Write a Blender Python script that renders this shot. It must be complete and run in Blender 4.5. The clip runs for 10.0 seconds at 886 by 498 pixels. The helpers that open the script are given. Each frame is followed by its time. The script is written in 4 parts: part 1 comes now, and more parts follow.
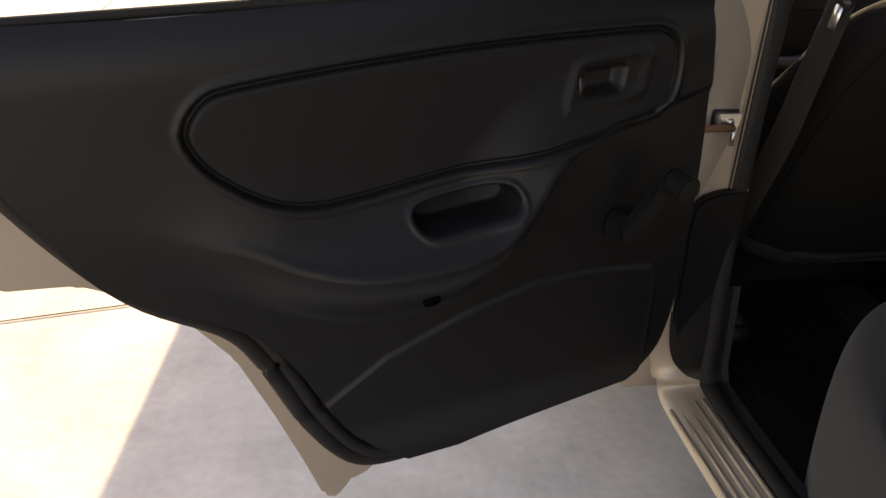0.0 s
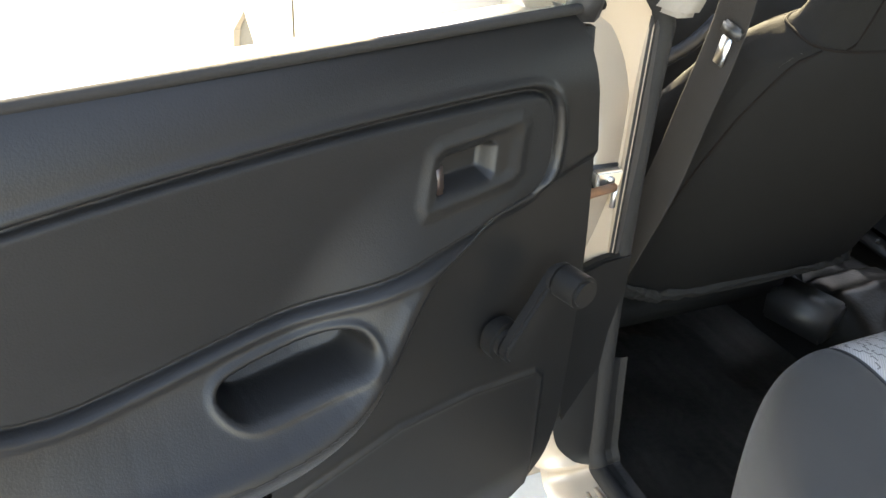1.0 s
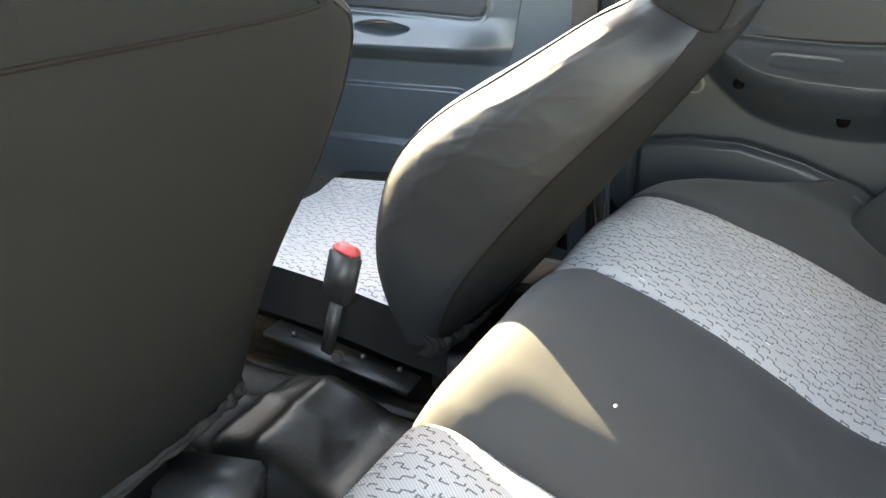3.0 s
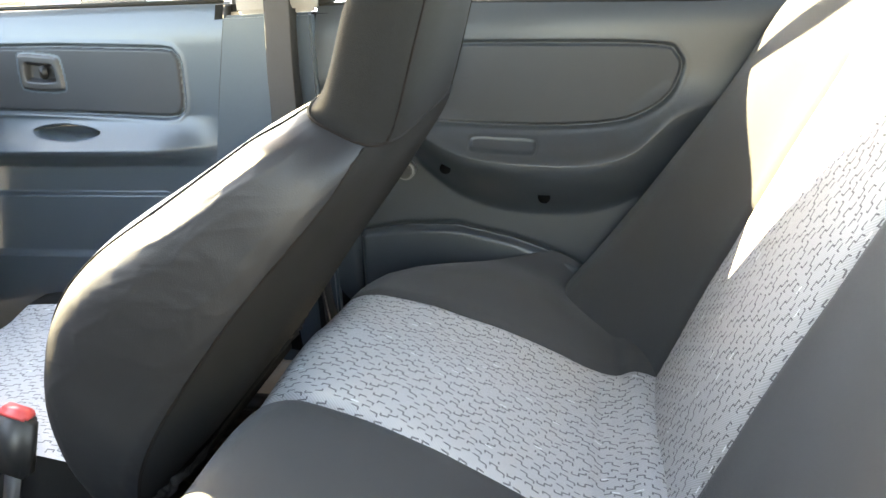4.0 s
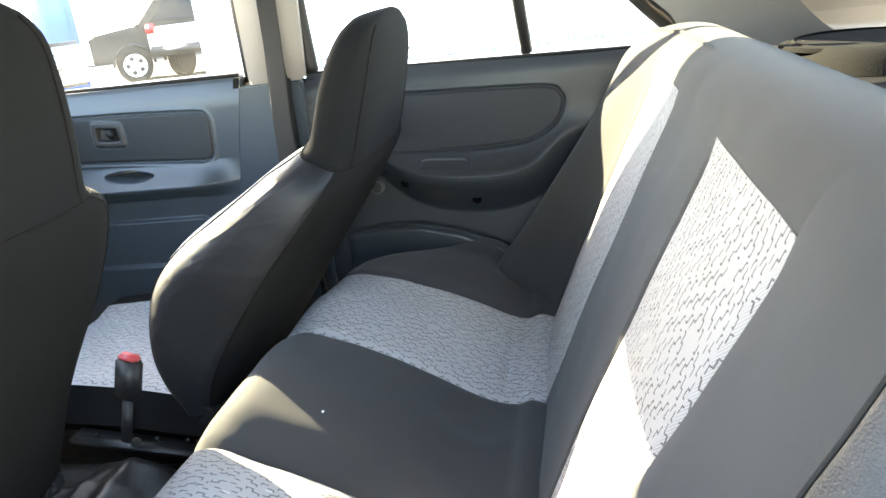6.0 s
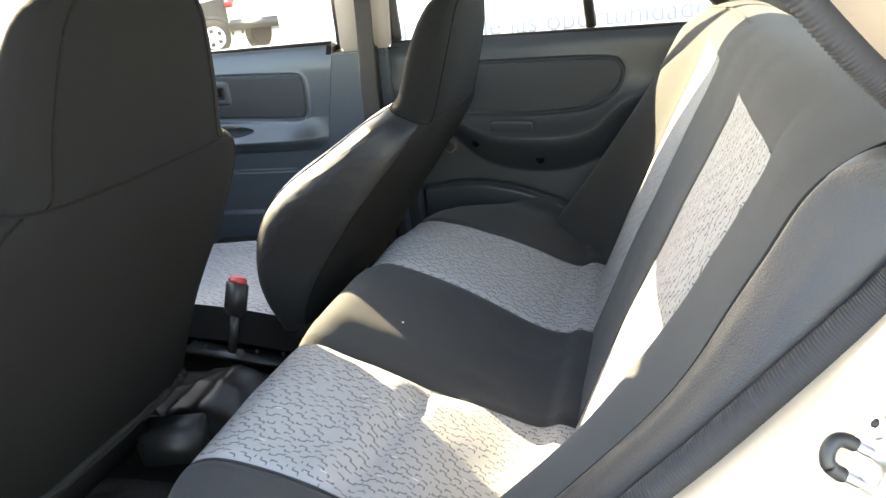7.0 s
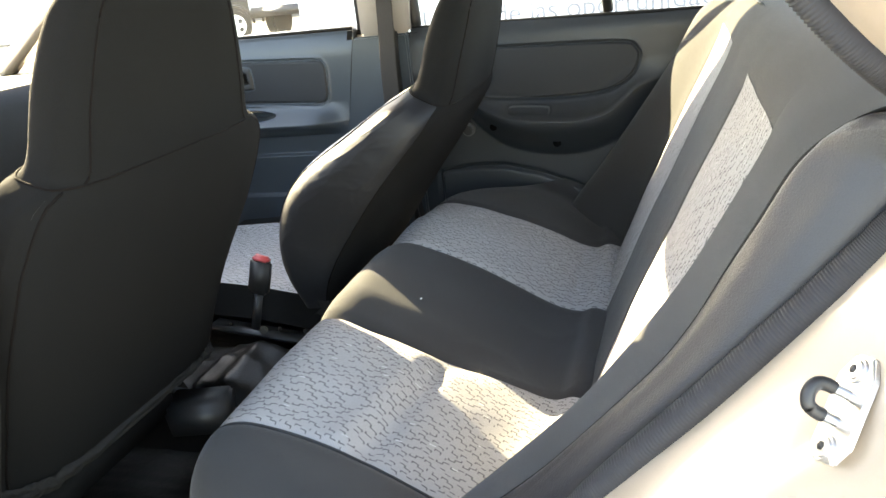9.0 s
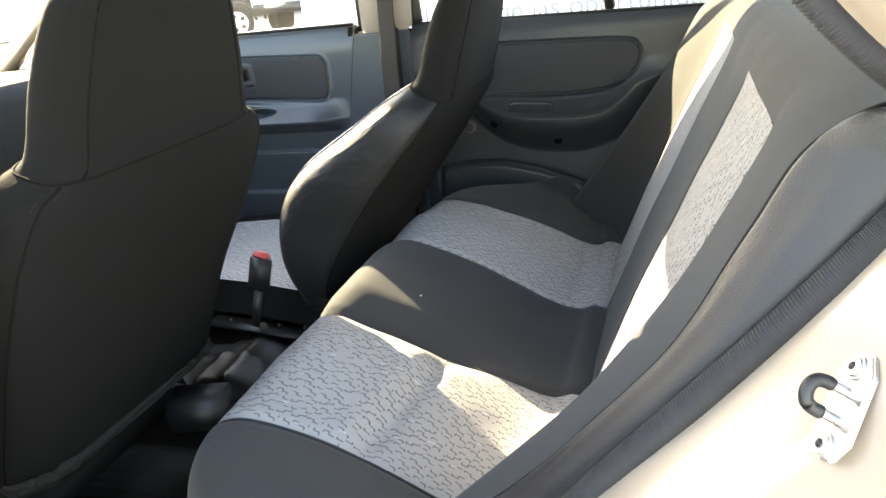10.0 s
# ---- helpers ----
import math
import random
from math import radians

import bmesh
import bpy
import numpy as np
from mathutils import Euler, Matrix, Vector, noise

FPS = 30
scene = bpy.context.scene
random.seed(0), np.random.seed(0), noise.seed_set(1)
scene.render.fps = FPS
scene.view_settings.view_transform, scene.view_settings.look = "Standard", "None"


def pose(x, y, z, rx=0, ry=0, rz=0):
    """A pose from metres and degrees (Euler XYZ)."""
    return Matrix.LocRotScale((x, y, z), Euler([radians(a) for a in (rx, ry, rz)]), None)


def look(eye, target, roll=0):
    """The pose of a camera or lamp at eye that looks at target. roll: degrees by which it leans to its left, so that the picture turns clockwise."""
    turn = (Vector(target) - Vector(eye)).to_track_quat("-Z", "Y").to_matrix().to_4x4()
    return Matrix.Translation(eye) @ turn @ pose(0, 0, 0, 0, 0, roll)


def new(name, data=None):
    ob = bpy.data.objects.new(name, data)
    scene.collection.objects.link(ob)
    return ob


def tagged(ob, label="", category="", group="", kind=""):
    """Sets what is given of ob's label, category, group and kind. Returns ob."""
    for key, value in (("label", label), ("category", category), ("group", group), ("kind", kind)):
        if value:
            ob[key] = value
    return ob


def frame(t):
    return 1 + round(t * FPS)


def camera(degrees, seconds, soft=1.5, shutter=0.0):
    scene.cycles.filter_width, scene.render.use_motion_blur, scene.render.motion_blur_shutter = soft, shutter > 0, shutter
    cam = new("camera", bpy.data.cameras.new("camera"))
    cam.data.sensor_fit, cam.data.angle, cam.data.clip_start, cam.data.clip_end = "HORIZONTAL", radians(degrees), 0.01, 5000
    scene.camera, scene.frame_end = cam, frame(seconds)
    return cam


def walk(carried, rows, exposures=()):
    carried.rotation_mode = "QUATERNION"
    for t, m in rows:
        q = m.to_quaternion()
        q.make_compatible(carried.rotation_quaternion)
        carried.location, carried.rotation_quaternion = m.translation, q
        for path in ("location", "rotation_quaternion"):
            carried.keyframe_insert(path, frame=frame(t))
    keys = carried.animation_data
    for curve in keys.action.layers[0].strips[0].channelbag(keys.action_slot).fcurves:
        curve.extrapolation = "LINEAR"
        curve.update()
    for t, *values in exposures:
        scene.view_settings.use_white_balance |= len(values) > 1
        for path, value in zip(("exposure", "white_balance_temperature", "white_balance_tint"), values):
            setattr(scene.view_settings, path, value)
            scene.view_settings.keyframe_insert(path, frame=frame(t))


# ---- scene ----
cam = camera(60.0, 10.0)
ROWS = [
    (0, -1.209, -0.721, 1.051, 61.81, -1.60, -8.97),
    (0.5, -1.199, -0.568, 1.049, 59.77, -1.00, -15.23),
    (1, -1.152, -0.462, 1.067, 60.29, -2.79, -22.69),
    (1.5, -1.054, -0.433, 1.041, 62.23, -1.17, -32.17),
    (2, -0.912, -0.383, 0.969, 63.86, 0.28, -40.39),
    (2.5, -0.755, -0.315, 0.922, 65.01, 1.50, -50.15),
    (3, -0.586, -0.264, 0.933, 66.34, 1.99, -61.79),
    (4.5, -0.471, -0.360, 0.990, 71.80, 3.45, -84.46),
    (5, -0.597, -0.405, 1.027, 73.19, 4.39, -85.86),
    (5.5, -0.751, -0.465, 1.063, 72.00, 5.90, -83.43),
    (6, -0.898, -0.496, 1.058, 71.37, 6.79, -80.20),
    (7.5, -1.126, -0.534, 1.061, 70.03, 5.92, -73.95),
    (8, -1.128, -0.537, 1.059, 69.88, 5.94, -73.81),
    (8.5, -1.131, -0.540, 1.057, 69.73, 5.88, -73.89),
    (9, -1.133, -0.540, 1.057, 69.72, 6.45, -73.66),
    (9.5, -1.132, -0.542, 1.054, 69.39, 6.37, -73.67),
    (10, -1.130, -0.542, 1.054, 69.58, 6.34, -73.48),
]
walk(cam, [(t, pose(x, y, z, rx, ry, rz)) for t, x, y, z, rx, ry, rz in ROWS],
     exposures=[(0, 1.80, 10300, 26), (.3, 2.28, 9800, 22), (.5, 3.18, 9000, 17), (.8, 3.78, 8900, 15), (1.2, 4.47, 9100, 15), (2.0, 4.98, 9300, 14), (3.0, 5.26, 9200, 12),
                (4.5, 5.33, 8600, 12), (5.5, 4.60, 8100, 11), (6.0, 4.55, 7900, 11), (7.3, 4.18, 8600, 13), (10, 4.12, 8700, 13)])

# ---- world and light ----
world = bpy.data.worlds.new("world")
scene.world = world
world.use_nodes = True
wn = world.node_tree.nodes
sky = wn.new("ShaderNodeTexSky")
sky.sky_type = 'NISHITA'
sky.sun_disc = False
SUN_EL, SUN_AZ = 28.0, 32.0          # degrees: height, and turn from ahead (+y) to the right (+x)
sky.sun_elevation = radians(SUN_EL)
sky.sun_rotation = radians(SUN_AZ)
sky.air_density, sky.dust_density = 1.0, 0.8
world.node_tree.links.new(sky.outputs[0], wn["Background"].inputs[0])
wn["Background"].inputs[1].default_value = 0.15
sun = new("sun", bpy.data.lights.new("sun", 'SUN'))
sun.data.energy, sun.data.angle, sun.data.color = 3.0, radians(0.5), (1.0, 0.985, 0.76)
sdir = Vector((math.sin(radians(SUN_AZ)) * math.cos(radians(SUN_EL)), math.cos(radians(SUN_AZ)) * math.cos(radians(SUN_EL)), math.sin(radians(SUN_EL))))
sun.matrix_world = look(sdir * 30, (0, 0, 0))

# ---- materials ----


def material(name, base, rough=0.6, metal=0.0, grain=0.0, scale=200.0, bump=0.0, stain=0.0, stain_scale=6.0, spec=0.5, coat=0.0, crease=0.0):
    """Principled surface with fine grain, broad stains and relief."""
    m = bpy.data.materials.new(name)
    m.use_nodes = True
    nt = m.node_tree
    b = nt.nodes["Principled BSDF"]
    b.inputs["Base Color"].default_value = (*base, 1)
    b.inputs["Roughness"].default_value = rough
    b.inputs["Metallic"].default_value = metal
    b.inputs["Specular IOR Level"].default_value = spec
    b.inputs["Coat Weight"].default_value = coat
    co = nt.nodes.new("ShaderNodeTexCoord")
    if grain or bump:
        n1 = nt.nodes.new("ShaderNodeTexNoise")
        n1.inputs["Scale"].default_value = scale
        n1.inputs["Detail"].default_value = 3
        nt.links.new(co.outputs["Object"], n1.inputs["Vector"])
    if grain or stain:
        n2 = nt.nodes.new("ShaderNodeTexNoise")
        n2.inputs["Scale"].default_value = stain_scale
        n2.inputs["Detail"].default_value = 5
        nt.links.new(co.outputs["Object"], n2.inputs["Vector"])
        add = nt.nodes.new("ShaderNodeMath")
        add.operation = 'MULTIPLY_ADD'
        nt.links.new(n2.outputs["Fac"], add.inputs[0])
        add.inputs[1].default_value = 2 * stain
        add.inputs[2].default_value = 1 - stain
        last = add
        if grain:
            g = nt.nodes.new("ShaderNodeMath")
            g.operation = 'MULTIPLY_ADD'
            nt.links.new(n1.outputs["Fac"], g.inputs[0])
            g.inputs[1].default_value = 2 * grain
            g.inputs[2].default_value = -grain
            s = nt.nodes.new("ShaderNodeMath")
            s.operation = 'ADD'
            nt.links.new(g.outputs[0], s.inputs[0])
            nt.links.new(add.outputs[0], s.inputs[1])
            last = s
        mul = nt.nodes.new("ShaderNodeVectorMath")
        mul.operation = 'SCALE'
        mul.inputs[0].default_value = base
        nt.links.new(last.outputs[0], mul.inputs["Scale"])
        nt.links.new(mul.outputs[0], b.inputs["Base Color"])
    if bump:
        bp = nt.nodes.new("ShaderNodeBump")
        bp.inputs["Strength"].default_value = bump
        bp.inputs["Distance"].default_value = 0.002
        nt.links.new(n1.outputs["Fac"], bp.inputs["Height"])
        nt.links.new(bp.outputs[0], b.inputs["Normal"])
        if crease:
            mp = nt.nodes.new("ShaderNodeMapping")
            mp.inputs["Rotation"].default_value = (0.5, 0.3, 0.6)
            mp.inputs["Scale"].default_value = (16.0, 16.0, 60.0)
            n3 = nt.nodes.new("ShaderNodeTexNoise")
            n3.noise_type = 'RIDGED_MULTIFRACTAL'
            n3.inputs["Scale"].default_value = 1.0
            n3.inputs["Detail"].default_value = 2.5
            n3.inputs["Distortion"].default_value = 0.6
            nt.links.new(co.outputs["Object"], mp.inputs["Vector"])
            nt.links.new(mp.outputs[0], n3.inputs["Vector"])
            b2 = nt.nodes.new("ShaderNodeBump")
            b2.inputs["Strength"].default_value = crease
            b2.inputs["Distance"].default_value = 0.005
            nt.links.new(n3.outputs["Fac"], b2.inputs["Height"])
            nt.links.new(bp.outputs[0], b2.inputs["Normal"])
            nt.links.new(b2.outputs[0], b.inputs["Normal"])
    return m


def glass(name, tint=(1, 1, 1), dust=0.0):
    """Clear pane with a mirror sheen and a thin film of dust."""
    m = bpy.data.materials.new(name)
    m.use_nodes = True
    nt = m.node_tree
    out = nt.nodes["Material Output"]
    tr, gl, mix, fr, df, tl, ad, m2, nz, mr = (nt.nodes.new("ShaderNode" + k) for k in ("BsdfTransparent", "BsdfGlossy", "MixShader", "Fresnel", "BsdfDiffuse", "BsdfTranslucent", "MixShader", "MixShader", "TexNoise", "MapRange"))
    tr.inputs[0].default_value = (*tint, 1)
    gl.inputs["Roughness"].default_value = 0.0
    fr.inputs[0].default_value = 1.3
    nz.inputs["Scale"].default_value = 9.0
    nz.inputs["Detail"].default_value = 4.0
    mr.inputs["From Min"].default_value, mr.inputs["From Max"].default_value = 0.3, 0.7
    mr.inputs["To Min"].default_value, mr.inputs["To Max"].default_value = dust * .6, dust * 1.4
    nt.links.new(nz.outputs["Fac"], mr.inputs["Value"])
    for n in (df, tl):
        n.inputs[0].default_value = (0.75, 0.72, 0.66, 1)
    nt.links.new(df.outputs[0], ad.inputs[1])
    nt.links.new(tl.outputs[0], ad.inputs[2])
    nt.links.new(fr.outputs[0], mix.inputs[0])
    nt.links.new(tr.outputs[0], mix.inputs[1])
    nt.links.new(gl.outputs[0], mix.inputs[2])
    nt.links.new(mr.outputs[0], m2.inputs[0])
    nt.links.new(mix.outputs[0], m2.inputs[1])
    nt.links.new(ad.outputs[0], m2.inputs[2])
    nt.links.new(m2.outputs[0], out.inputs[0])
    return m


CLOTH = material("dark_cloth", (0.033, 0.033, 0.0345), 0.9, grain=0.3, scale=1500, bump=0.3, stain=0.12, stain_scale=4, spec=0.2)
for key, value in (("Sheen Weight", .10), ("Sheen Roughness", .45)):
    CLOTH.node_tree.nodes["Principled BSDF"].inputs[key].default_value = value


def patterned_cloth():
    """Pale woven cloth with broken dark zigzag dashes and a few white flecks, laid out by the cloth coordinates."""
    m = material("patterned_cloth", (0.335, 0.328, 0.333), 0.9, grain=0.10, scale=900, bump=0.3, stain=0.05, spec=0.2)
    nt = m.node_tree
    L = nt.links.new
    def node(op, a, b=None):
        n = nt.nodes.new("ShaderNodeMath")
        n.operation = op
        for k, val in enumerate((a, b)):
            if val is None:
                continue
            if isinstance(val, (int, float)):
                n.inputs[k].default_value = val
            else:
                L(val, n.inputs[k])
        return n.outputs[0]
    uvn = nt.nodes.new("ShaderNodeUVMap")
    uvn.uv_map = "cloth"
    wob = nt.nodes.new("ShaderNodeTexNoise")
    wob.inputs["Scale"].default_value = 140
    L(uvn.outputs[0], wob.inputs["Vector"])
    sep = nt.nodes.new("ShaderNodeSeparateXYZ")
    L(uvn.outputs[0], sep.inputs[0])
    wsep = nt.nodes.new("ShaderNodeSeparateColor")
    L(wob.outputs["Color"], wsep.inputs[0])
    U = node('ADD', sep.outputs[0], node('MULTIPLY', node('SUBTRACT', wsep.outputs[0], .5), .0010))
    V = node('ADD', sep.outputs[1], node('MULTIPLY', node('SUBTRACT', wsep.outputs[1], .5), .0010))
    def cells(cw, ch, shift, u0, v0, seed):
        vr = node('DIVIDE', node('ADD', U, v0), ch)
        row = node('FLOOR', vr)
        ur = node('DIVIDE', node('ADD', node('ADD', V, u0), node('MULTIPLY', row, shift)), cw)
        col = node('FLOOR', ur)
        fu = node('MULTIPLY', node('SUBTRACT', node('SUBTRACT', ur, col), .5), cw)
        fv = node('MULTIPLY', node('SUBTRACT', node('SUBTRACT', vr, row), .5), ch)
        rnd = nt.nodes.new("ShaderNodeTexWhiteNoise")
        rnd.noise_dimensions = '2D'
        cmb = nt.nodes.new("ShaderNodeCombineXYZ")
        L(node('ADD', col, seed), cmb.inputs[0])
        L(row, cmb.inputs[1])
        L(cmb.outputs[0], rnd.inputs["Vector"])
        return fu, fv, rnd.outputs["Value"]
    def bar(fu, fv, cu, cv, lu, lv):
        return node('MULTIPLY', node('LESS_THAN', node('ABSOLUTE', node('SUBTRACT', fu, cu)), lu / 2), node('LESS_THAN', node('ABSOLUTE', node('SUBTRACT', fv, cv)), lv / 2))
    fu, fv, rnd = cells(.0200, .0132, .0073, 0, 0, 3.0)
    some = lambda k, share: node('LESS_THAN', node('FRACT', node('MULTIPLY', rnd, k)), share)
    fv = node('MULTIPLY', fv, node('SUBTRACT', node('MULTIPLY', some(13.0, .70), 2.0), 1.0))
    fv = node('ADD', fv, node('MULTIPLY', fu, .10))
    left = node('MULTIPLY', bar(fu, fv, -.0042, .0022, .0075, .0017), some(3.0, .92))
    right = node('MULTIPLY', bar(fu, fv, .0042, -.0022, .0073, .0017), some(7.0, .90))
    riser = node('MULTIPLY', bar(fu, fv, .0000, .0000, .0017, .0058), some(5.0, .58))
    hook_a = node('MULTIPLY', bar(fu, fv, -.0082, .0007, .0017, .0044), some(11.0, .72))
    hook_b = node('MULTIPLY', bar(fu, fv, .0082, -.0040, .0017, .0044), some(17.0, .72))
    dark = node('MULTIPLY', node('MAXIMUM', node('MAXIMUM', left, right), node('MAXIMUM', riser, node('MAXIMUM', hook_a, hook_b))), .80)
    gu, gv, grnd = cells(.0260, .0207, .0113, .006, .0069, 31.0)
    white = node('MULTIPLY', bar(gu, gv, 0, 0, .0085, .0014), node('GREATER_THAN', grnd, .86))
    b = nt.nodes["Principled BSDF"]
    old = b.inputs["Base Color"].links[0].from_socket
    mx = nt.nodes.new("ShaderNodeMix")
    mx.data_type = 'RGBA'
    L(dark, mx.inputs["Factor"])
    L(old, mx.inputs["A"])
    mx.inputs["B"].default_value = (.060, .058, .066, 1)
    m2 = nt.nodes.new("ShaderNodeMix")
    m2.data_type = 'RGBA'
    L(node('MULTIPLY', white, .9), m2.inputs["Factor"])
    L(mx.outputs["Result"], m2.inputs["A"])
    m2.inputs["B"].default_value = (.62, .62, .63, 1)
    # twill ribs
    twill = node('ADD', .90, node('MULTIPLY', node('SINE', node('MULTIPLY', node('ADD', U, node('MULTIPLY', V, .8)), 2100.0)), .14))
    sc = nt.nodes.new("ShaderNodeVectorMath")
    sc.operation = 'SCALE'
    L(m2.outputs["Result"], sc.inputs[0])
    L(twill, sc.inputs["Scale"])
    L(sc.outputs[0], b.inputs["Base Color"])
    return m


PATTERN = patterned_cloth()
VINYL = material("black_leatherette", (0.0096, 0.0099, 0.0118), 0.56, grain=0.15, scale=700, bump=0.14, stain=0.1, spec=0.34, crease=0.16)
BACKCLOTH = material("plain_black_knit", (0.0085, 0.0083, 0.0082), 0.95, grain=0.25, scale=800, bump=0.25, stain=0.15, stain_scale=3, spec=0.1)
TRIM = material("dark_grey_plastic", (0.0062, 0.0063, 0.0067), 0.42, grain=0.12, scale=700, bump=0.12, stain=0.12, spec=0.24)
# One slate plastic: front tone left lit, rear tone darkened for cabin shade
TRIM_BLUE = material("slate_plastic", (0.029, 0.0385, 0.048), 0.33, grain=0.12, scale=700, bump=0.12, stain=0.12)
TRIM_SHADED = material("shaded_slate_plastic", (0.0200, 0.0240, 0.0285), 0.40, grain=0.12, scale=700, bump=0.12, stain=0.12, spec=0.4)
WING = material("soft_black_leatherette", (0.0105, 0.0104, 0.0140), 0.42, grain=0.2, scale=760, bump=0.28, stain=0.12, stain_scale=12, spec=0.5)
# The charcoal insert vinyl toned lighter, as window light on the right doors
INSERT_LIT = material("charcoal_vinyl_insert_lit", (0.0140, 0.0160, 0.0195), 0.55, grain=0.15, scale=700, bump=0.15, stain=0.1, spec=0.3)
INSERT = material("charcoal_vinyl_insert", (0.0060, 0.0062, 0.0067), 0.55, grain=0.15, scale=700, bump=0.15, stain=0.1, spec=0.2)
BLACK = material("black_plastic", (0.012, 0.012, 0.013), 0.5, grain=0.1, scale=300, bump=0.1)
SEAM = material("brown_black_thread", (0.0065, 0.0050, 0.0045), 0.9, grain=0.3, scale=900, bump=0.3, spec=0.1)
HEM = material("black_hem_tape", (0.021, 0.0205, 0.0198), 0.95, grain=0.25, scale=900, bump=0.3, stain=0.2, spec=0.1)
DASH = material("black_dash_plastic", (0.006, 0.006, 0.0065), 0.6, grain=0.2, scale=400, bump=0.3, spec=0.15)
HOLE = material("dark_hole", (0.003, 0.003, 0.003), 1.0, spec=0.0)
RUBBER = material("black_rubber", (0.0135, 0.013, 0.013), 0.75, grain=0.2, scale=300, bump=0.2, spec=0.2)
MATTE = material("matte_black_grille", (0.008, 0.008, 0.008), 0.9, grain=0.3, scale=300, bump=0.3, spec=0.08)
# Black vinyl darkened below its own tone, as shade between the front seats
TUNNEL = material("shaded_black_tunnel_vinyl", (0.0046, 0.0045, 0.0043), 0.36, grain=0.4, scale=160, bump=0.25, stain=0.5, stain_scale=15, spec=0.16)
MAT_FLOOR = material("black_vinyl_floor", (0.0155, 0.0146, 0.0132), 0.52, grain=0.5, scale=110, bump=0.5, stain=0.8, stain_scale=11, spec=0.09)
PAINT = material("champagne_paint", (0.325, 0.262, 0.205), 0.34, metal=0.15, grain=0.04, scale=900, stain=0.06, coat=0.3)
SILL = material("dusty_black_plastic", (0.0095, 0.0091, 0.0088), 0.66, grain=0.3, scale=260, bump=0.25, stain=0.45, stain_scale=14, spec=0.35)
SEAL = material("grey_ribbed_rubber", (0.022, 0.022, 0.025), 0.7, grain=0.1, scale=300, spec=0.3)
TAUPE = material("taupe_trim", (0.20, 0.184, 0.17), 0.75, grain=0.06, scale=300, bump=0.2, stain=0.06)
CHROME = material("zinc_steel", (0.62, 0.62, 0.62), 0.34, metal=1.0, grain=0.1, scale=60, stain=0.1)
STEEL_DARK = material("black_steel", (0.02, 0.02, 0.02), 0.4, metal=0.4, grain=0.2, scale=100)
BROWN = material("dark_brown_plastic", (0.022, 0.012, 0.010), 0.45, grain=0.15, scale=300)
DULL = material("dull_steel", (0.13, 0.13, 0.13), 0.5, metal=0.5, grain=0.2, scale=100, stain=0.3, stain_scale=60)
RED = material("red_plastic", (0.42, 0.045, 0.05), 0.4, stain=0.1)
BELT = material("grey_webbing", (0.020, 0.0185, 0.018), 0.85, grain=0.2, scale=900, bump=0.4, spec=0.2)
CONCRETE = material("concrete", (0.52, 0.487, 0.445), 0.85, grain=0.16, scale=45, bump=0.5, stain=0.40, stain_scale=5.0)
GLASS = glass("window_glass", (0.90, 0.94, 0.93), 0.03)
BLUE = material("blue_paint", (0.035, 0.12, 0.42), 0.5, grain=0.03, scale=30, stain=0.08)
CAR_DARK = material("dark_car_paint", (0.015, 0.0145, 0.015), 0.5, stain=0.2, spec=0.2)
CAR_WHITE = material("white_car_paint", (0.62, 0.63, 0.63), 0.3, stain=0.05, coat=0.5)
CAR_GLASS = material("dark_car_glass", (0.006, 0.007, 0.008), 0.15, stain=0.1, spec=0.15)
TAIL_RED = material("red_lamp", (0.5, 0.02, 0.02), 0.2)
BLOCK = material("grey_block_wall", (0.45, 0.43, 0.40), 0.9, grain=0.1, scale=30, bump=0.3, stain=0.15)
INK = material("grey_print", (0.17, 0.17, 0.18), 0.7, stain=0.1)
RUST = material("rusty_rod", (0.22, 0.11, 0.06), 0.6, metal=0.4, grain=0.3, scale=80, stain=0.3, stain_scale=40)
MIRROR = material("mirror_glass", (0.85, 0.86, 0.86), 0.02, metal=1.0)
WHITE = material("white_paint", (0.8, 0.8, 0.79), 0.6, grain=0.02, scale=40, stain=0.05)

# ---- helpers of this place ----


def part(name, bm, mat, parent=None, label="", smooth=True):
    me = bpy.data.meshes.new(name)
    bm.to_mesh(me)
    bm.free()
    me.materials.append(mat)
    for p in me.polygons:
        p.use_smooth = smooth
    ob = new(name, me)
    if parent:
        ob.parent = parent
    if label:
        ob["label"] = label
    return ob


def thing(name, label, category, group="", kind=""):
    return tagged(new(name), label, category, group, kind)


def sheet(fn, nu, nv, loop_u=False, loop_v=False, keep=None, uv=None):
    """A grid of points fn(u, v) for u, v in 0..1 as a bmesh; uv(u, v) gives cloth coordinates in metres."""
    bm = bmesh.new()
    lay = bm.loops.layers.uv.new("cloth") if uv else None
    cu, cv = (nu if loop_u else nu + 1), (nv if loop_v else nv + 1)
    vs = [[bm.verts.new(fn(i / nu, j / nv)) for j in range(cv)] for i in range(cu)]
    for i in range(nu):
        for j in range(nv):
            a, b = (i + 1) % cu, (j + 1) % cv
            if keep is None or keep((i + .5) / nu, (j + .5) / nv):
                face = bm.faces.new((vs[i][j], vs[a][j], vs[a][b], vs[i][b]))
                if uv:
                    for lp, (p, q) in zip(face.loops, ((i, j), (i + 1, j), (i + 1, j + 1), (i, j + 1))):
                        lp[lay].uv = uv(p / nu, q / nv)
    return bm


